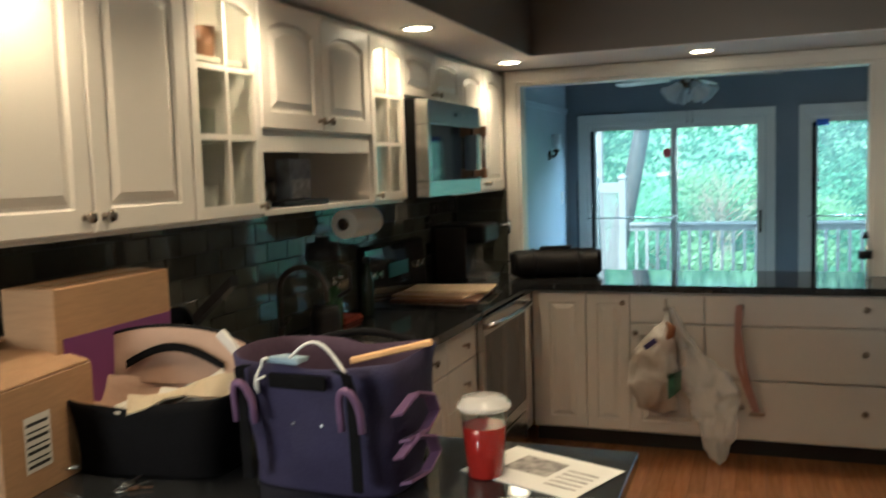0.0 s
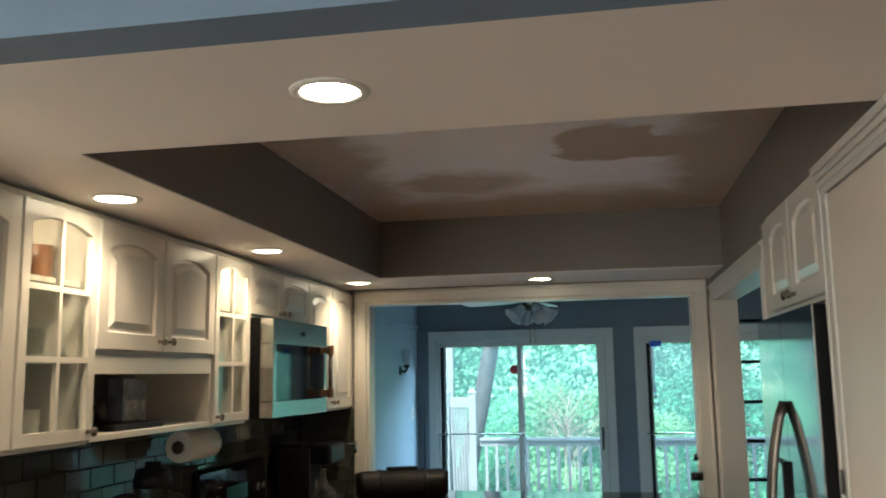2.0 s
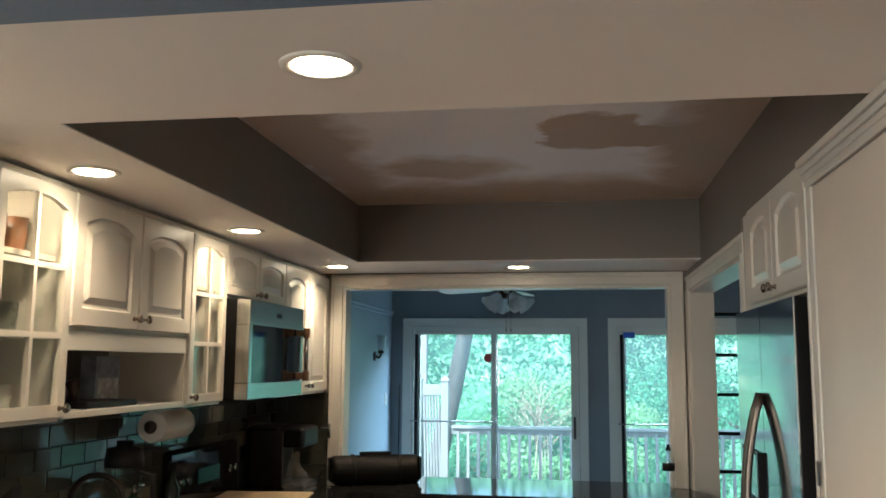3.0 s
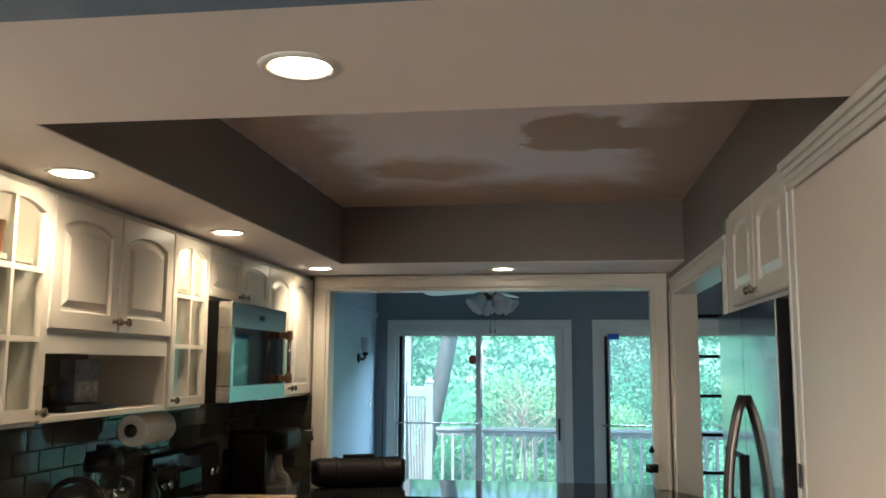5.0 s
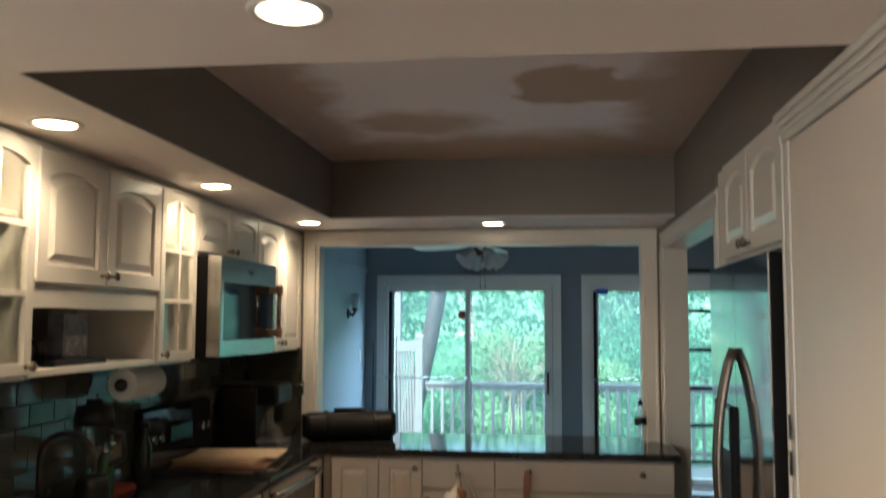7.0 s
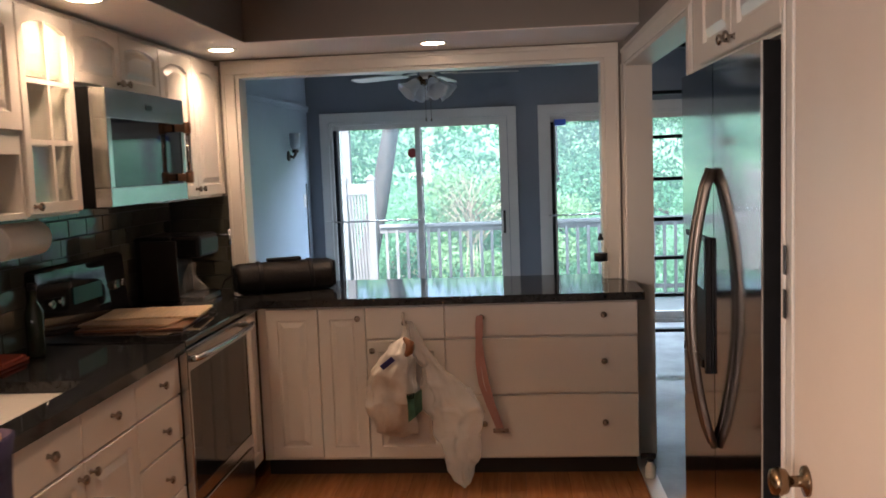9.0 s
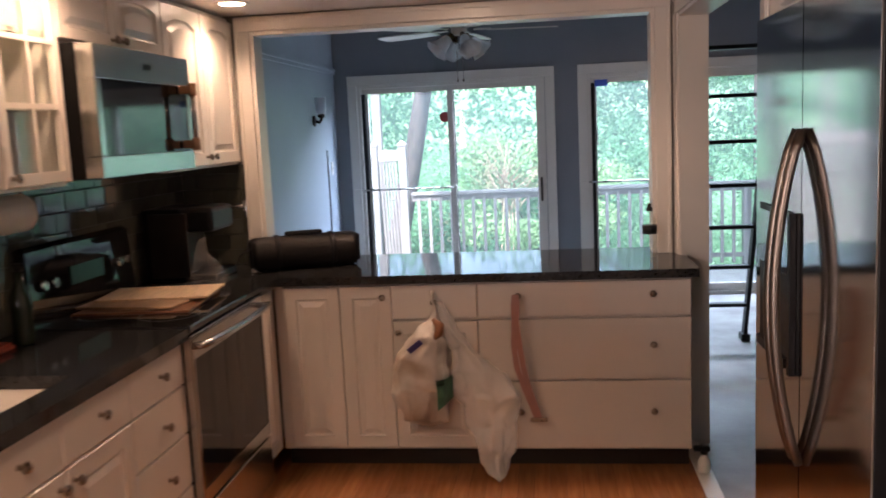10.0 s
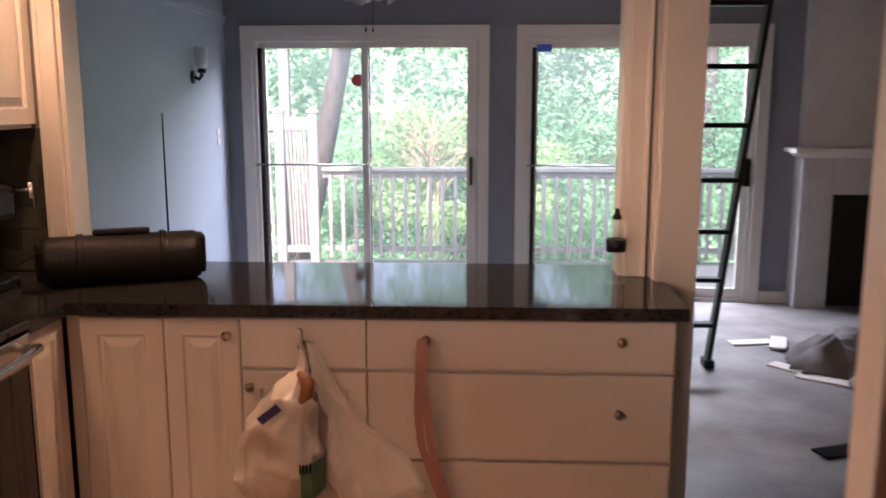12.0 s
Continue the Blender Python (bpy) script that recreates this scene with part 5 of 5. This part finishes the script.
for k in range(4):
    a = math.radians(90 * k + 30)
    m = pose(0.045 * math.cos(a), 0.045 * math.sin(a), 2.125, 0, 0, math.degrees(a)) @ pose(0, 0, 0, 0, 132, 0)
    bm = bmesh.new()
    lathe(bm, [(0.016, 0), (0.018, 0.03), (0.03, 0.04)], m)
    arm = part("lamp_arm", bm, BRASS, fan, "brass lamp holder")
    bm = bmesh.new()
    rows = []
    for r, z in ((0.026, 0.035), (0.035, 0.06), (0.045, 0.10), (0.06, 0.135), (0.075, 0.15), (0.072, 0.151), (0.057, 0.134), (0.042, 0.10), (0.03, 0.06)):
        rows.append([tuple(m @ Vector(((r + (0.006 * math.cos(6 * q * math.pi / 12) if z > 0.12 else 0)) * math.cos(q * math.pi / 12), (r + (0.006 * math.cos(6 * q * math.pi / 12) if z > 0.12 else 0)) * math.sin(q * math.pi / 12), z))) for q in range(24)])
    loft(bm, rows, cap=False)
    part("tulip_shade", bm, FROST, fan, "ruffled frosted tulip shade", smooth=True)
for dx in (-0.02, 0.015):
    bm = bmesh.new()
    tube(bm, [(dx, 0.03, 2.13), (dx, 0.03, 1.86)], 0.0015, 5)
    lathe(bm, [(0.004, 1.835), (0.006, 1.845), (0.003, 1.86)], pose(dx, 0.03, 0), 8)
    part("pull_chain", bm, BRASS, fan, "thin pull chain")

# security bars and decals on the sliding doors
for x0 in (-0.455, 1.58):
    e = thing("security_bar", pose(x0, 3.97, 1.03), "thin grey security bar across the sliding door", "security bar", "security bars")
    bm = bmesh.new()
    tube(bm, [(-0.0, 0.0, 0.0), (0.86, 0.0, 0.0)], 0.008, 8)
    part("rod", bm, STEEL, e)
    bm = bmesh.new()
    box(bm, -0.06, 0.0, -0.014, 0.01, -0.014, 0.014, bevel=0.003)
    part("bracket", bm, TRIM, e)
    bm = bmesh.new()
    box(bm, 0.84, 0.87, -0.014, 0.03, -0.016, 0.016, bevel=0.003)
    part("bracket", bm, TRIM, e)
e = thing("window_decal", pose(0.32, 4.028, 1.655), "round red glass decal on the sliding door", "decal")
bm = bmesh.new()
lathe(bm, [(0.045, 0), (0.045, 0.0015)], pose(0, 0, 0, 90), 24)
part("decal", bm, material("red_decal", (0.5, 0.06, 0.07), 0.4), e)
e = thing("window_decal", pose(1.70, 4.02, 1.885), "small blue sticker at the top of the sliding door", "decal")
bm = bmesh.new()
box(bm, -0.055, 0.055, -0.001, 0.001, -0.028, 0.028)
part("decal", bm, material("blue_decal", (0.04, 0.12, 0.6), 0.4), e)

# ---- living room ----
ld = thing("ladder", pose(2.55, 2.37, 0), "black aluminium ladder leaning towards the kitchen wall", "ladder")
ZTOP = 2.7
at = lambda x, z: (x, -0.37 * z, z)
for x in (0.0, -0.42):
    bm = bmesh.new()
    loft(bm, [[(x - 0.012, -0.37 * z - 0.035, z), (x + 0.012, -0.37 * z - 0.035, z), (x + 0.012, -0.37 * z + 0.035, z), (x - 0.012, -0.37 * z + 0.035, z)] for z in (0.05, ZTOP)])
    part("rail", bm, BLACK, ld, "black side rail")
    bm = bmesh.new()
    box(bm, x - 0.03, x + 0.03, -0.07, 0.035, 0, 0.05, bevel=0.008)
    part("foot", bm, BLACK, ld, "rubber foot")
z = 0.27
while z < ZTOP:
    bm = bmesh.new()
    box(bm, -0.41, -0.01, -0.37 * z - 0.035, -0.37 * z + 0.035, z - 0.012, z + 0.012, bevel=0.004)
    part("rung", bm, BLACK, ld, "flat black rung")
    z += 0.28
bm = bmesh.new()
box(bm, 0.01, 0.05, -0.37 * 1.15 - 0.03, -0.37 * 1.15 + 0.03, 1.08, 1.22, bevel=0.01)
part("latch", bm, BLACK, ld)

fp = thing("fireplace", pose(3.46, 3.8, 0), "grey-white painted fireplace with a mantel shelf and black firebox", "fireplace")
GW = material("greyed_white_paint", (0.45, 0.44, 0.43), 0.6, vary=0.06)
for q in ((0.08, 0.31, -0.0, 0.179, 0, 1.10), (1.15, 1.38, -0.0, 0.179, 0, 1.10)):
    bm = bmesh.new()
    box(bm, *q, bevel=0.004)
    box(bm, q[0] + 0.04, q[1] - 0.04, -0.012, -0.0005, 0.12, 0.95, bevel=0.004)
    part("pilaster", bm, GW, fp)
bm = bmesh.new()
box(bm, 0.3105, 1.1495, 0.0, 0.179, 0.84, 1.10, bevel=0.003)
part("frieze", bm, GW, fp)
bm = bmesh.new()
loft(bm, [[(x0, y, z) for x0, y in ((0.08 - o, 0.0 - o), (1.38 + o, 0.0 - o), (1.38 + o, 0.179), (0.08 - o, 0.179))] for z, o in ((1.101, 0.0), (1.12, 0.03), (1.14, 0.05), (1.141, 0.08), (1.17, 0.08))])
part("mantel_shelf", bm, TRIM, fp, "white stepped mantel shelf")
# Flat black panel fills the firebox opening.
bm = bmesh.new()
box(bm, 0.3105, 1.1495, 0.10, 0.178, 0.0, 0.8395)
part("firebox", bm, material("firebox_black", (0.008, 0.007, 0.007), 0.9), fp, "black firebox panel")
structure("wall_chimney", GW, (3.56, 4.9, 3.87, YD - 0.001, 1.172, ZL), label="grey-white chimney breast")

rng = random.Random(5)
DUSTY = material("dusty_grey_cloth", (0.16, 0.15, 0.145), 0.9, vary=0.3, scale=7, bump=0.5)
for i, (x, y, w, h) in enumerate(((3.25, 2.35, 0.22, 0.16), (3.5, 2.2, 0.26, 0.2), (3.35, 1.95, 0.16, 0.08), (3.55, 2.7, 0.2, 0.12))):
    e = thing("dust_sheet", pose(x, y, 0.0, 0, 0, 40 * i), "crumpled grey dust sheet heaped on the bare floor", "cloth", "heap of sheets")
    bm = bmesh.new()
    rows = [[(w * r * math.cos(a * math.pi / 14) * (1 + 0.2 * math.sin(3 * a + i)), w * r * math.sin(a * math.pi / 14), z) for a in range(28)] for r, z in ((1.0, 0.0), (0.95, 0.03), (0.8, h * 0.55), (0.55, h * 0.85), (0.3, h), (0.1, h * 1.03))]
    loft(bm, rows)
    for v in bm.verts:
        v.co.z *= 1 + 0.5 * noise.noise(v.co * 14 + Vector((i, 0, 0)))
        v.co.x += 0.05 * noise.noise(v.co * 11)
        v.co.y += 0.05 * noise.noise(v.co * 12 + Vector((3, 0, 0)))
        v.co.z = max(0.001, v.co.z)
    part("cloth", bm, DUSTY, e, smooth=True)
for i, (x, y, rz) in enumerate(((2.95, 2.85, 10), (3.1, 2.8, 70), (3.02, 2.3, -50), (3.12, 2.12, -35), (2.84, 1.14, 20))):
    e = thing("scrap_board", pose(x, y, 0.001 + 0.014 * (i == 1), 0, 0, rz), "offcut of " + ("white" if i < 4 else "dark") + " board lying on the bare floor", "board", "scraps on the floor")
    bm = bmesh.new()
    box(bm, -0.14, 0.14, -0.05, 0.05, 0, 0.012, bevel=0.003)
    part("board", bm, PAPER if i < 4 else BLACKF, e)

e = thing("spray_bottle", pose(1.868, -0.02, 0.0095), "small white spray bottle with a black head standing on the threshold", "bottle")
bm = bmesh.new()
lathe(bm, [(0.022, 0), (0.026, 0.008), (0.026, 0.05), (0.012, 0.075), (0.012, 0.08)])
part("bottle", bm, PAPER, e)
bm = bmesh.new()
lathe(bm, [(0.016, 0.081), (0.016, 0.095)])
box(bm, -0.045, 0.025, -0.014, 0.014, 0.0955, 0.118, bevel=0.004)
part("nozzle", bm, BLACK, e)
structure("threshold", TRIM, (XR + 0.005, XR + 0.075, DY0, DY1, 0.0005, 0.009), bevel=0.003, label="pale threshold strip between wood and bare floor")

# ---- deck, rail and screen ----
dk = thing("deck", pose(0, 0, -0.12), "weathered pale wooden deck with a baluster railing", "deck")
for i in range(15):
    bm = bmesh.new()
    box(bm, -4, 8, 4.14 + 0.142 * i, 4.14 + 0.142 * i + 0.137, -0.03, 0.0, bevel=0.004)
    part("board", bm, DECK, dk)
RY = 6.12
for z0, z1, d in ((0.93, 0.965, 0.07), (0.86, 0.925, 0.02), (0.12, 0.17, 0.02)):
    bm = bmesh.new()
    box(bm, -0.34, 8, RY - d, RY + d, z0, z1, bevel=0.004)
    part("rail", bm, DECK, dk)
for i in range(66):
    x = -0.26 + 0.125 * i
    bm = bmesh.new()
    box(bm, x - 0.017, x + 0.017, RY - 0.055, RY - 0.021, 0.06, 0.90)
    part("baluster", bm, DECK, dk)
for x in (1.55, 3.4, 5.3, 7.2):
    bm = bmesh.new()
    box(bm, x - 0.045, x + 0.045, RY + 0.021, RY + 0.111, -0.2, 0.929, bevel=0.004)
    part("post", bm, DECK, dk)
fs = thing("privacy_screen", pose(-0.40, RY, -0.12), "pale wooden privacy screen with slanting slats at the deck's corner", "fence")
for x in (-0.03, -0.365, -0.95):
    bm = bmesh.new()
    box(bm, x - 0.045, x + 0.045, -0.045, 0.045, 0, 1.50, bevel=0.004)
    loft(bm, [[(x + q * o, r * o, z) for q, r in ((-0.05, -0.05), (0.05, -0.05), (0.05, 0.05), (-0.05, 0.05))] for z, o in ((1.501, 1.1), (1.52, 1.1), (1.57, 0.1))])
    part("post", bm, DECK, fs)
for z0, z1 in ((1.33, 1.46), (0.10, 0.17)):
    for x0, x1 in ((-0.318, -0.077), (-0.903, -0.412)):
        bm = bmesh.new()
        box(bm, x0, x1, -0.02, 0.02, z0, z1, bevel=0.003)
        part("cross_rail", bm, DECK, fs)
for i in range(22):
    x = -0.885 + 0.0365 * i
    if -0.45 < x < -0.325:
        continue
    bm = bmesh.new()
    loft(bm, [[(x + sh_ + q, y, z) for q, y in ((0, -0.008), (0.024, -0.008), (0.024, 0.008), (0, 0.008))] for sh_, z in ((0.024, 0.171), (-0.01, 1.329))])
    part("slat", bm, DECK, fs)
po = thing("porch_post", pose(-0.75, 6.35, -0.12), "tall pale wooden porch post", "post")
bm = bmesh.new()
box(bm, -0.05, 0.05, -0.05, 0.05, 0, 3.3, bevel=0.004)
part("post", bm, DECK, po)

# ---- woods ----
structure("ground", material("forest_ground", (0.06, 0.08, 0.03), 0.9, vary=0.3, scale=0.8, second=(0.1, 0.14, 0.05), bump=0.4, bump_scale=8), (-400, 400, 4.15, 700, -2.2, -2.0), label="wooded ground")


def leaf_material(name, a, b):
    m = material(name, a, 0.5, scale=0.9, second=b, bump_scale=40)
    n, l = m.node_tree.nodes, m.node_tree.links
    tr, mix = n.new("ShaderNodeBsdfTranslucent"), n.new("ShaderNodeMixShader")
    bs = n["Principled BSDF"]
    l.new(bs.inputs["Base Color"].links[0].from_socket, tr.inputs["Color"])
    mix.inputs["Fac"].default_value = 0.5
    l.new(bs.outputs["BSDF"], mix.inputs[1])
    l.new(tr.outputs["BSDF"], mix.inputs[2])
    l.new(mix.outputs["Shader"], n["Material Output"].inputs["Surface"])
    return m


def leaves(name, centres, count, size, mat, parent=None, seed=1, label=""):
    """Many small bent leaves scattered in uneven clumps; centres: (x, y, z, radius)."""
    r = np.random.RandomState(seed)
    c = np.array(centres)
    pick = r.choice(len(c), count, p=c[:, 3] ** 2 / (c[:, 3] ** 2).sum())
    d = r.normal(size=(count, 3))
    d /= np.linalg.norm(d, axis=1)[:, None]
    rad = c[pick, 3] * (0.35 + 0.75 * r.rand(count) ** 0.6)
    p = c[pick, :3] + d * rad[:, None] * np.array((1, 1, 0.75))
    s = size * (0.6 + 0.8 * r.rand(count))
    u = r.normal(size=(count, 3))
    u /= np.linalg.norm(u, axis=1)[:, None]
    w = np.cross(u, r.normal(size=(count, 3)))
    w /= np.linalg.norm(w, axis=1)[:, None]
    u, w = u * s[:, None], w * s[:, None] * 0.45
    v = np.stack([p - u, p - w, p + u, p + w], 1).reshape(-1, 3)
    me = bpy.data.meshes.new(name)
    me.from_pydata(v.tolist(), [], [(4 * i, 4 * i + 1, 4 * i + 2, 4 * i + 3) for i in range(count)])
    me.materials.append(mat)
    ob = new(name, me)
    ob.parent = parent
    return tagged(ob, label)


LEAF_A = leaf_material("leaves_mid_green", (0.10, 0.31, 0.17), (0.22, 0.54, 0.31))
LEAF_B = leaf_material("leaves_light_green", (0.20, 0.47, 0.27), (0.38, 0.68, 0.43))


def tree(x, y, h, r, lean, seed, label, mat):
    e = thing("tree", pose(x, y, -2.0), label, "tree", "trees behind the deck")
    rg_ = random.Random(seed)
    top_ = h * 0.95
    pts = [(lean * (i / 8) ** (1.0 if lean > 1 else 1.2) + (0.02 if lean > 1 else 0.06) * math.sin(i * 1.3 + seed), 0.05 * math.cos(i + seed), top_ * i / 8) for i in range(9)]
    bm = bmesh.new()
    tube(bm, pts, [r * (1.15 - 0.105 * i) for i in range(9)], 12)
    part("trunk", bm, BARK, e, "grey-brown trunk", smooth=True)
    clumps = []
    for k in range(11):
        i = rg_.randint(5 if lean > 1 else 2, 7)
        a = rg_.random() * 6.283
        l_ = rg_.uniform(0.8, 2.2)
        b0 = Vector(pts[i])
        b1 = b0 + Vector((math.cos(a) * l_ * 0.5, math.sin(a) * l_ * 0.4, 0.45))
        b2 = b0 + Vector((math.cos(a) * l_, math.sin(a) * l_ * 0.8, 0.75))
        bm = bmesh.new()
        tube(bm, [b0, b1, b2], [r * 0.35, r * 0.2, r * 0.06], 7)
        part("limb", bm, BARK, e, smooth=True)
        for _ in range(4):
            q = b2 + Vector((rg_.uniform(-0.8, 0.8), rg_.uniform(-0.6, 0.6), rg_.uniform(-0.5, 0.8)))
            clumps.append((q.x, q.y, q.z, rg_.uniform(0.35, 0.8)))
    leaves("crown", clumps, 26000, 0.036, mat, e, seed, "loose crown of small leaves")
    return e


tree(-1.20, 7.6, 9.0, 0.15, 1.72, 3, "leaning grey-barked tree just behind the deck rail", LEAF_A)
tree(2.1, 11.5, 9.5, 0.16, -0.3, 7, "leafy tree further back in the woods", LEAF_B)
tree(4.4, 10.2, 9.0, 0.14, 0.3, 12, "leafy tree behind the far end of the deck", LEAF_A)
tree(-2.8, 10.5, 9.0, 0.2, 0.2, 21, "leafy tree behind the privacy screen", LEAF_A)
tree(6.6, 11.0, 8.5, 0.18, -0.2, 33, "leafy tree at the edge of the woods", LEAF_B)
r_ = random.Random(9)
under = [(r_.uniform(-6, 11), r_.uniform(8.4, 12.5), r_.uniform(-1.9, 0.9), r_.uniform(0.3, 0.8)) for _ in range(150)]
tagged(leaves("undergrowth", under, 170000, 0.034, LEAF_B, None, 4, "dense bright green undergrowth behind the deck"), category="shrubs", kind="stuff")
wood = [(r_.uniform(-14, 18), r_.uniform(13, 19), -2 + 9.5 * r_.random() ** 1.7, r_.uniform(0.6, 1.5)) for _ in range(330)]
tagged(leaves("far_trees", wood, 140000, 0.075, LEAF_A, None, 8, "wall of green woods in the distance"), category="trees", kind="stuff")
bush = thing("leafy_shrub", pose(1.05, 7.7, -2.0), "sunlit yellow-green leafy shrub behind the deck rail", "shrub")
bm = bmesh.new()
for k in range(9):
    a, l_ = r_.uniform(0.3, 2.8), r_.uniform(0.5, 1.0)
    tube(bm, [(0.03 * k - 0.12, 0, 0), (0.05 * k - 0.2, 0.04, 1.6), (math.cos(a) * l_, 0.1, 2.9 + 0.3 * math.sin(a))], [0.015, 0.01, 0.004], 5)
part("stems", bm, BARK, bush, "thin brown stems")
leaves("foliage", [(r_.uniform(-1.0, 1.0), r_.uniform(-0.3, 0.4), r_.uniform(2.1, 3.35), r_.uniform(0.14, 0.34)) for _ in range(26)], 9000, 0.034, leaf_material("leaves_yellow_green", (0.22, 0.46, 0.22), (0.42, 0.64, 0.34)), bush, 15, "loose yellow-green foliage")
twig = thing("dead_shrub", pose(0.72, 7.4, -1.85), "bare pale twiggy shrub behind the rail", "shrub")
bm = bmesh.new()
for k in range(5):
    tube(bm, [(0.05 * k - 0.1, 0.03 * k, 0), (0.06 * k - 0.15, 0.02, 1.5), (0.03 * k - 0.06, 0, 2.6)], [0.014, 0.01, 0.006], 5)
for k in range(46):
    a, l_ = r_.uniform(0.15, 2.9), r_.uniform(0.35, 0.72)
    p0 = Vector((r_.uniform(-0.12, 0.12), r_.uniform(-0.1, 0.1), r_.uniform(2.3, 2.75)))
    p1 = p0 + Vector((math.cos(a) * l_ * 0.5, r_.uniform(-0.15, 0.15), math.sin(a) * l_ * 0.45 + 0.1))
    p2 = p0 + Vector((math.cos(a) * l_, r_.uniform(-0.2, 0.2), math.sin(a) * l_ + 0.12))
    tube(bm, [p0, p1, p2], [0.007, 0.005, 0.002], 5)
    for q in (0.4, 0.7):
        b_ = p1.lerp(p2, q)
        tube(bm, [b_, b_ + Vector((r_.uniform(-0.16, 0.16), 0.02, r_.uniform(0.04, 0.18)))], [0.003, 0.0015], 4)
part("twigs", bm, material("pale_twigs", (0.4, 0.34, 0.24), 0.8), twig, "pale dry twigs")


# Distant woods as a self-lit sheet; emission replaces daylight on the leaves.
def woods_backdrop():
    m = bpy.data.materials.new("glowing_far_woods")
    m.use_nodes = True
    n, l = m.node_tree.nodes, m.node_tree.links
    n.remove(n["Principled BSDF"])
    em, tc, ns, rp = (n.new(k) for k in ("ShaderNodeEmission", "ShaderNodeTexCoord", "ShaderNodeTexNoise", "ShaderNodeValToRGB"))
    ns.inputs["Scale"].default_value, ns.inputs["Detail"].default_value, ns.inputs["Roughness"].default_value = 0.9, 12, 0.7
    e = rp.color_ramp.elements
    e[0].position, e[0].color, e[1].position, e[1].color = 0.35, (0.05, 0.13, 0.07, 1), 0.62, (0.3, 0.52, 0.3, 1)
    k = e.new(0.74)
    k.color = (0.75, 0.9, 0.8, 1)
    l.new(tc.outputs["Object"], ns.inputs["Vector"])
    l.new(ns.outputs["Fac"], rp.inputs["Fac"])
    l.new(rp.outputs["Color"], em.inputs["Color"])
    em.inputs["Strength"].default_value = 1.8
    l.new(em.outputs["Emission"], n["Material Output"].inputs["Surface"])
    return m


structure("backdrop", woods_backdrop(), (-60, 60, 54, 54.2, -2, 8.5), label="glowing backdrop of far green woods")

# ---- floor boards and wall tiles ----
floor = thing("floor_kitchen", pose(0, 0, 0), "orange oak strip floor of the kitchen", "floor")
floor["kind"] = "structure"
boards = {}
rb = random.Random(2)


def board(x0, x1, y0, y1):
    key = (round(x1 - x0, 3), round(y1 - y0, 3))
    if key not in boards:
        bm = bmesh.new()
        box(bm, 0.0004, key[0] - 0.0004, 0.0004, key[1] - 0.0004, -0.019, 0.0, bevel=0.0009)
        me = bpy.data.meshes.new("board")
        bm.to_mesh(me)
        bm.free()
        me.materials.append(WOODF)
        boards[key] = me
    ob = new("board", boards[key])
    ob.parent = floor
    ob.location = (x0, y0, 0)


BW = 0.07
x = XW
while x < XR + 0.03:
    w = min(BW, XR + 0.03 - x)
    y = YS - 0.5 - rb.choice((0, 0.2, 0.4, 0.6))
    while y < 0.2:
        ln_b = rb.choice((0.5, 0.7, 0.9, 1.1, 1.3))
        if y + ln_b > YS - 0.45:
            board(x, x + w, round(max(y, YS - 0.499), 3), round(min(y + ln_b, YO + 0.119), 3))
        y += ln_b
    x += BW

splash = thing("backsplash", pose(XW, YS, 0.916), "grey-green glossy glass subway tiles in running bond on the kitchen wall", "backsplash")
splash["kind"] = "structure"
bm = bmesh.new()
box(bm, 0.0002, 0.003, 0.0, YO - YS - 0.001, 0, 0.503)
part("grout_bed", bm, GROUT, splash)
TW, TH = 0.152, 0.0765
tiles = {}
for r in range(7):
    z0 = r * TH
    y = -TW / 2 if r % 2 else 0.0
    h = min(TH, 0.503 - z0)
    if h < 0.02:
        continue
    while y < YO - YS - 0.01:
        a, b = max(0, y), min(y + TW, YO - YS - 0.001)
        if b - a > 0.02:
            key = (round(b - a, 3), round(h, 3))
            if key not in tiles:
                bm = bmesh.new()
                box(bm, 0.0032, 0.0105, 0.0018, key[0] - 0.0018, 0.0018, key[1] - 0.0018, bevel=0.0016)
                me = bpy.data.meshes.new("tile")
                bm.to_mesh(me)
                bm.free()
                me.materials.append(TILE)
                tiles[key] = me
            ob = new("tile", tiles[key])
            ob.parent = splash
            ob.matrix_basis = pose(0, a, z0, 0, rb.uniform(-0.9, 0.9), rb.uniform(-0.5, 0.5))
        y += TW

end_splash = thing("backsplash", pose(XW + 0.0115, YO, 0.916), "grey-green glossy glass subway tiles on the end wall beside the pass-through", "backsplash")
end_splash["kind"] = "structure"
EW = -0.281 - (XW + 0.0115)
bm = bmesh.new()
box(bm, 0.0, EW, -0.003, -0.0005, 0, 0.503)
part("grout_bed", bm, GROUT, end_splash)
for r in range(7):
    z0, h = r * TH, min(TH, 0.503 - r * TH)
    if h < 0.02:
        continue
    x = -TW / 2 if r % 2 else 0.0
    while x < EW - 0.02:
        a, b = max(0, x), min(x + TW, EW)
        if b - a > 0.02:
            key = ("end", round(b - a, 3), round(h, 3))
            if key not in tiles:
                bm = bmesh.new()
                box(bm, 0.0018, key[1] - 0.0018, -0.0105, -0.0032, 0.0018, key[2] - 0.0018, bevel=0.0016)
                me = bpy.data.meshes.new("tile")
                bm.to_mesh(me)
                bm.free()
                me.materials.append(TILE)
                tiles[key] = me
            ob = new("tile", tiles[key])
            ob.parent = end_splash
            ob.matrix_basis = pose(a, 0, z0, rb.uniform(-0.9, 0.9), 0, rb.uniform(-0.5, 0.5))
        x += TW
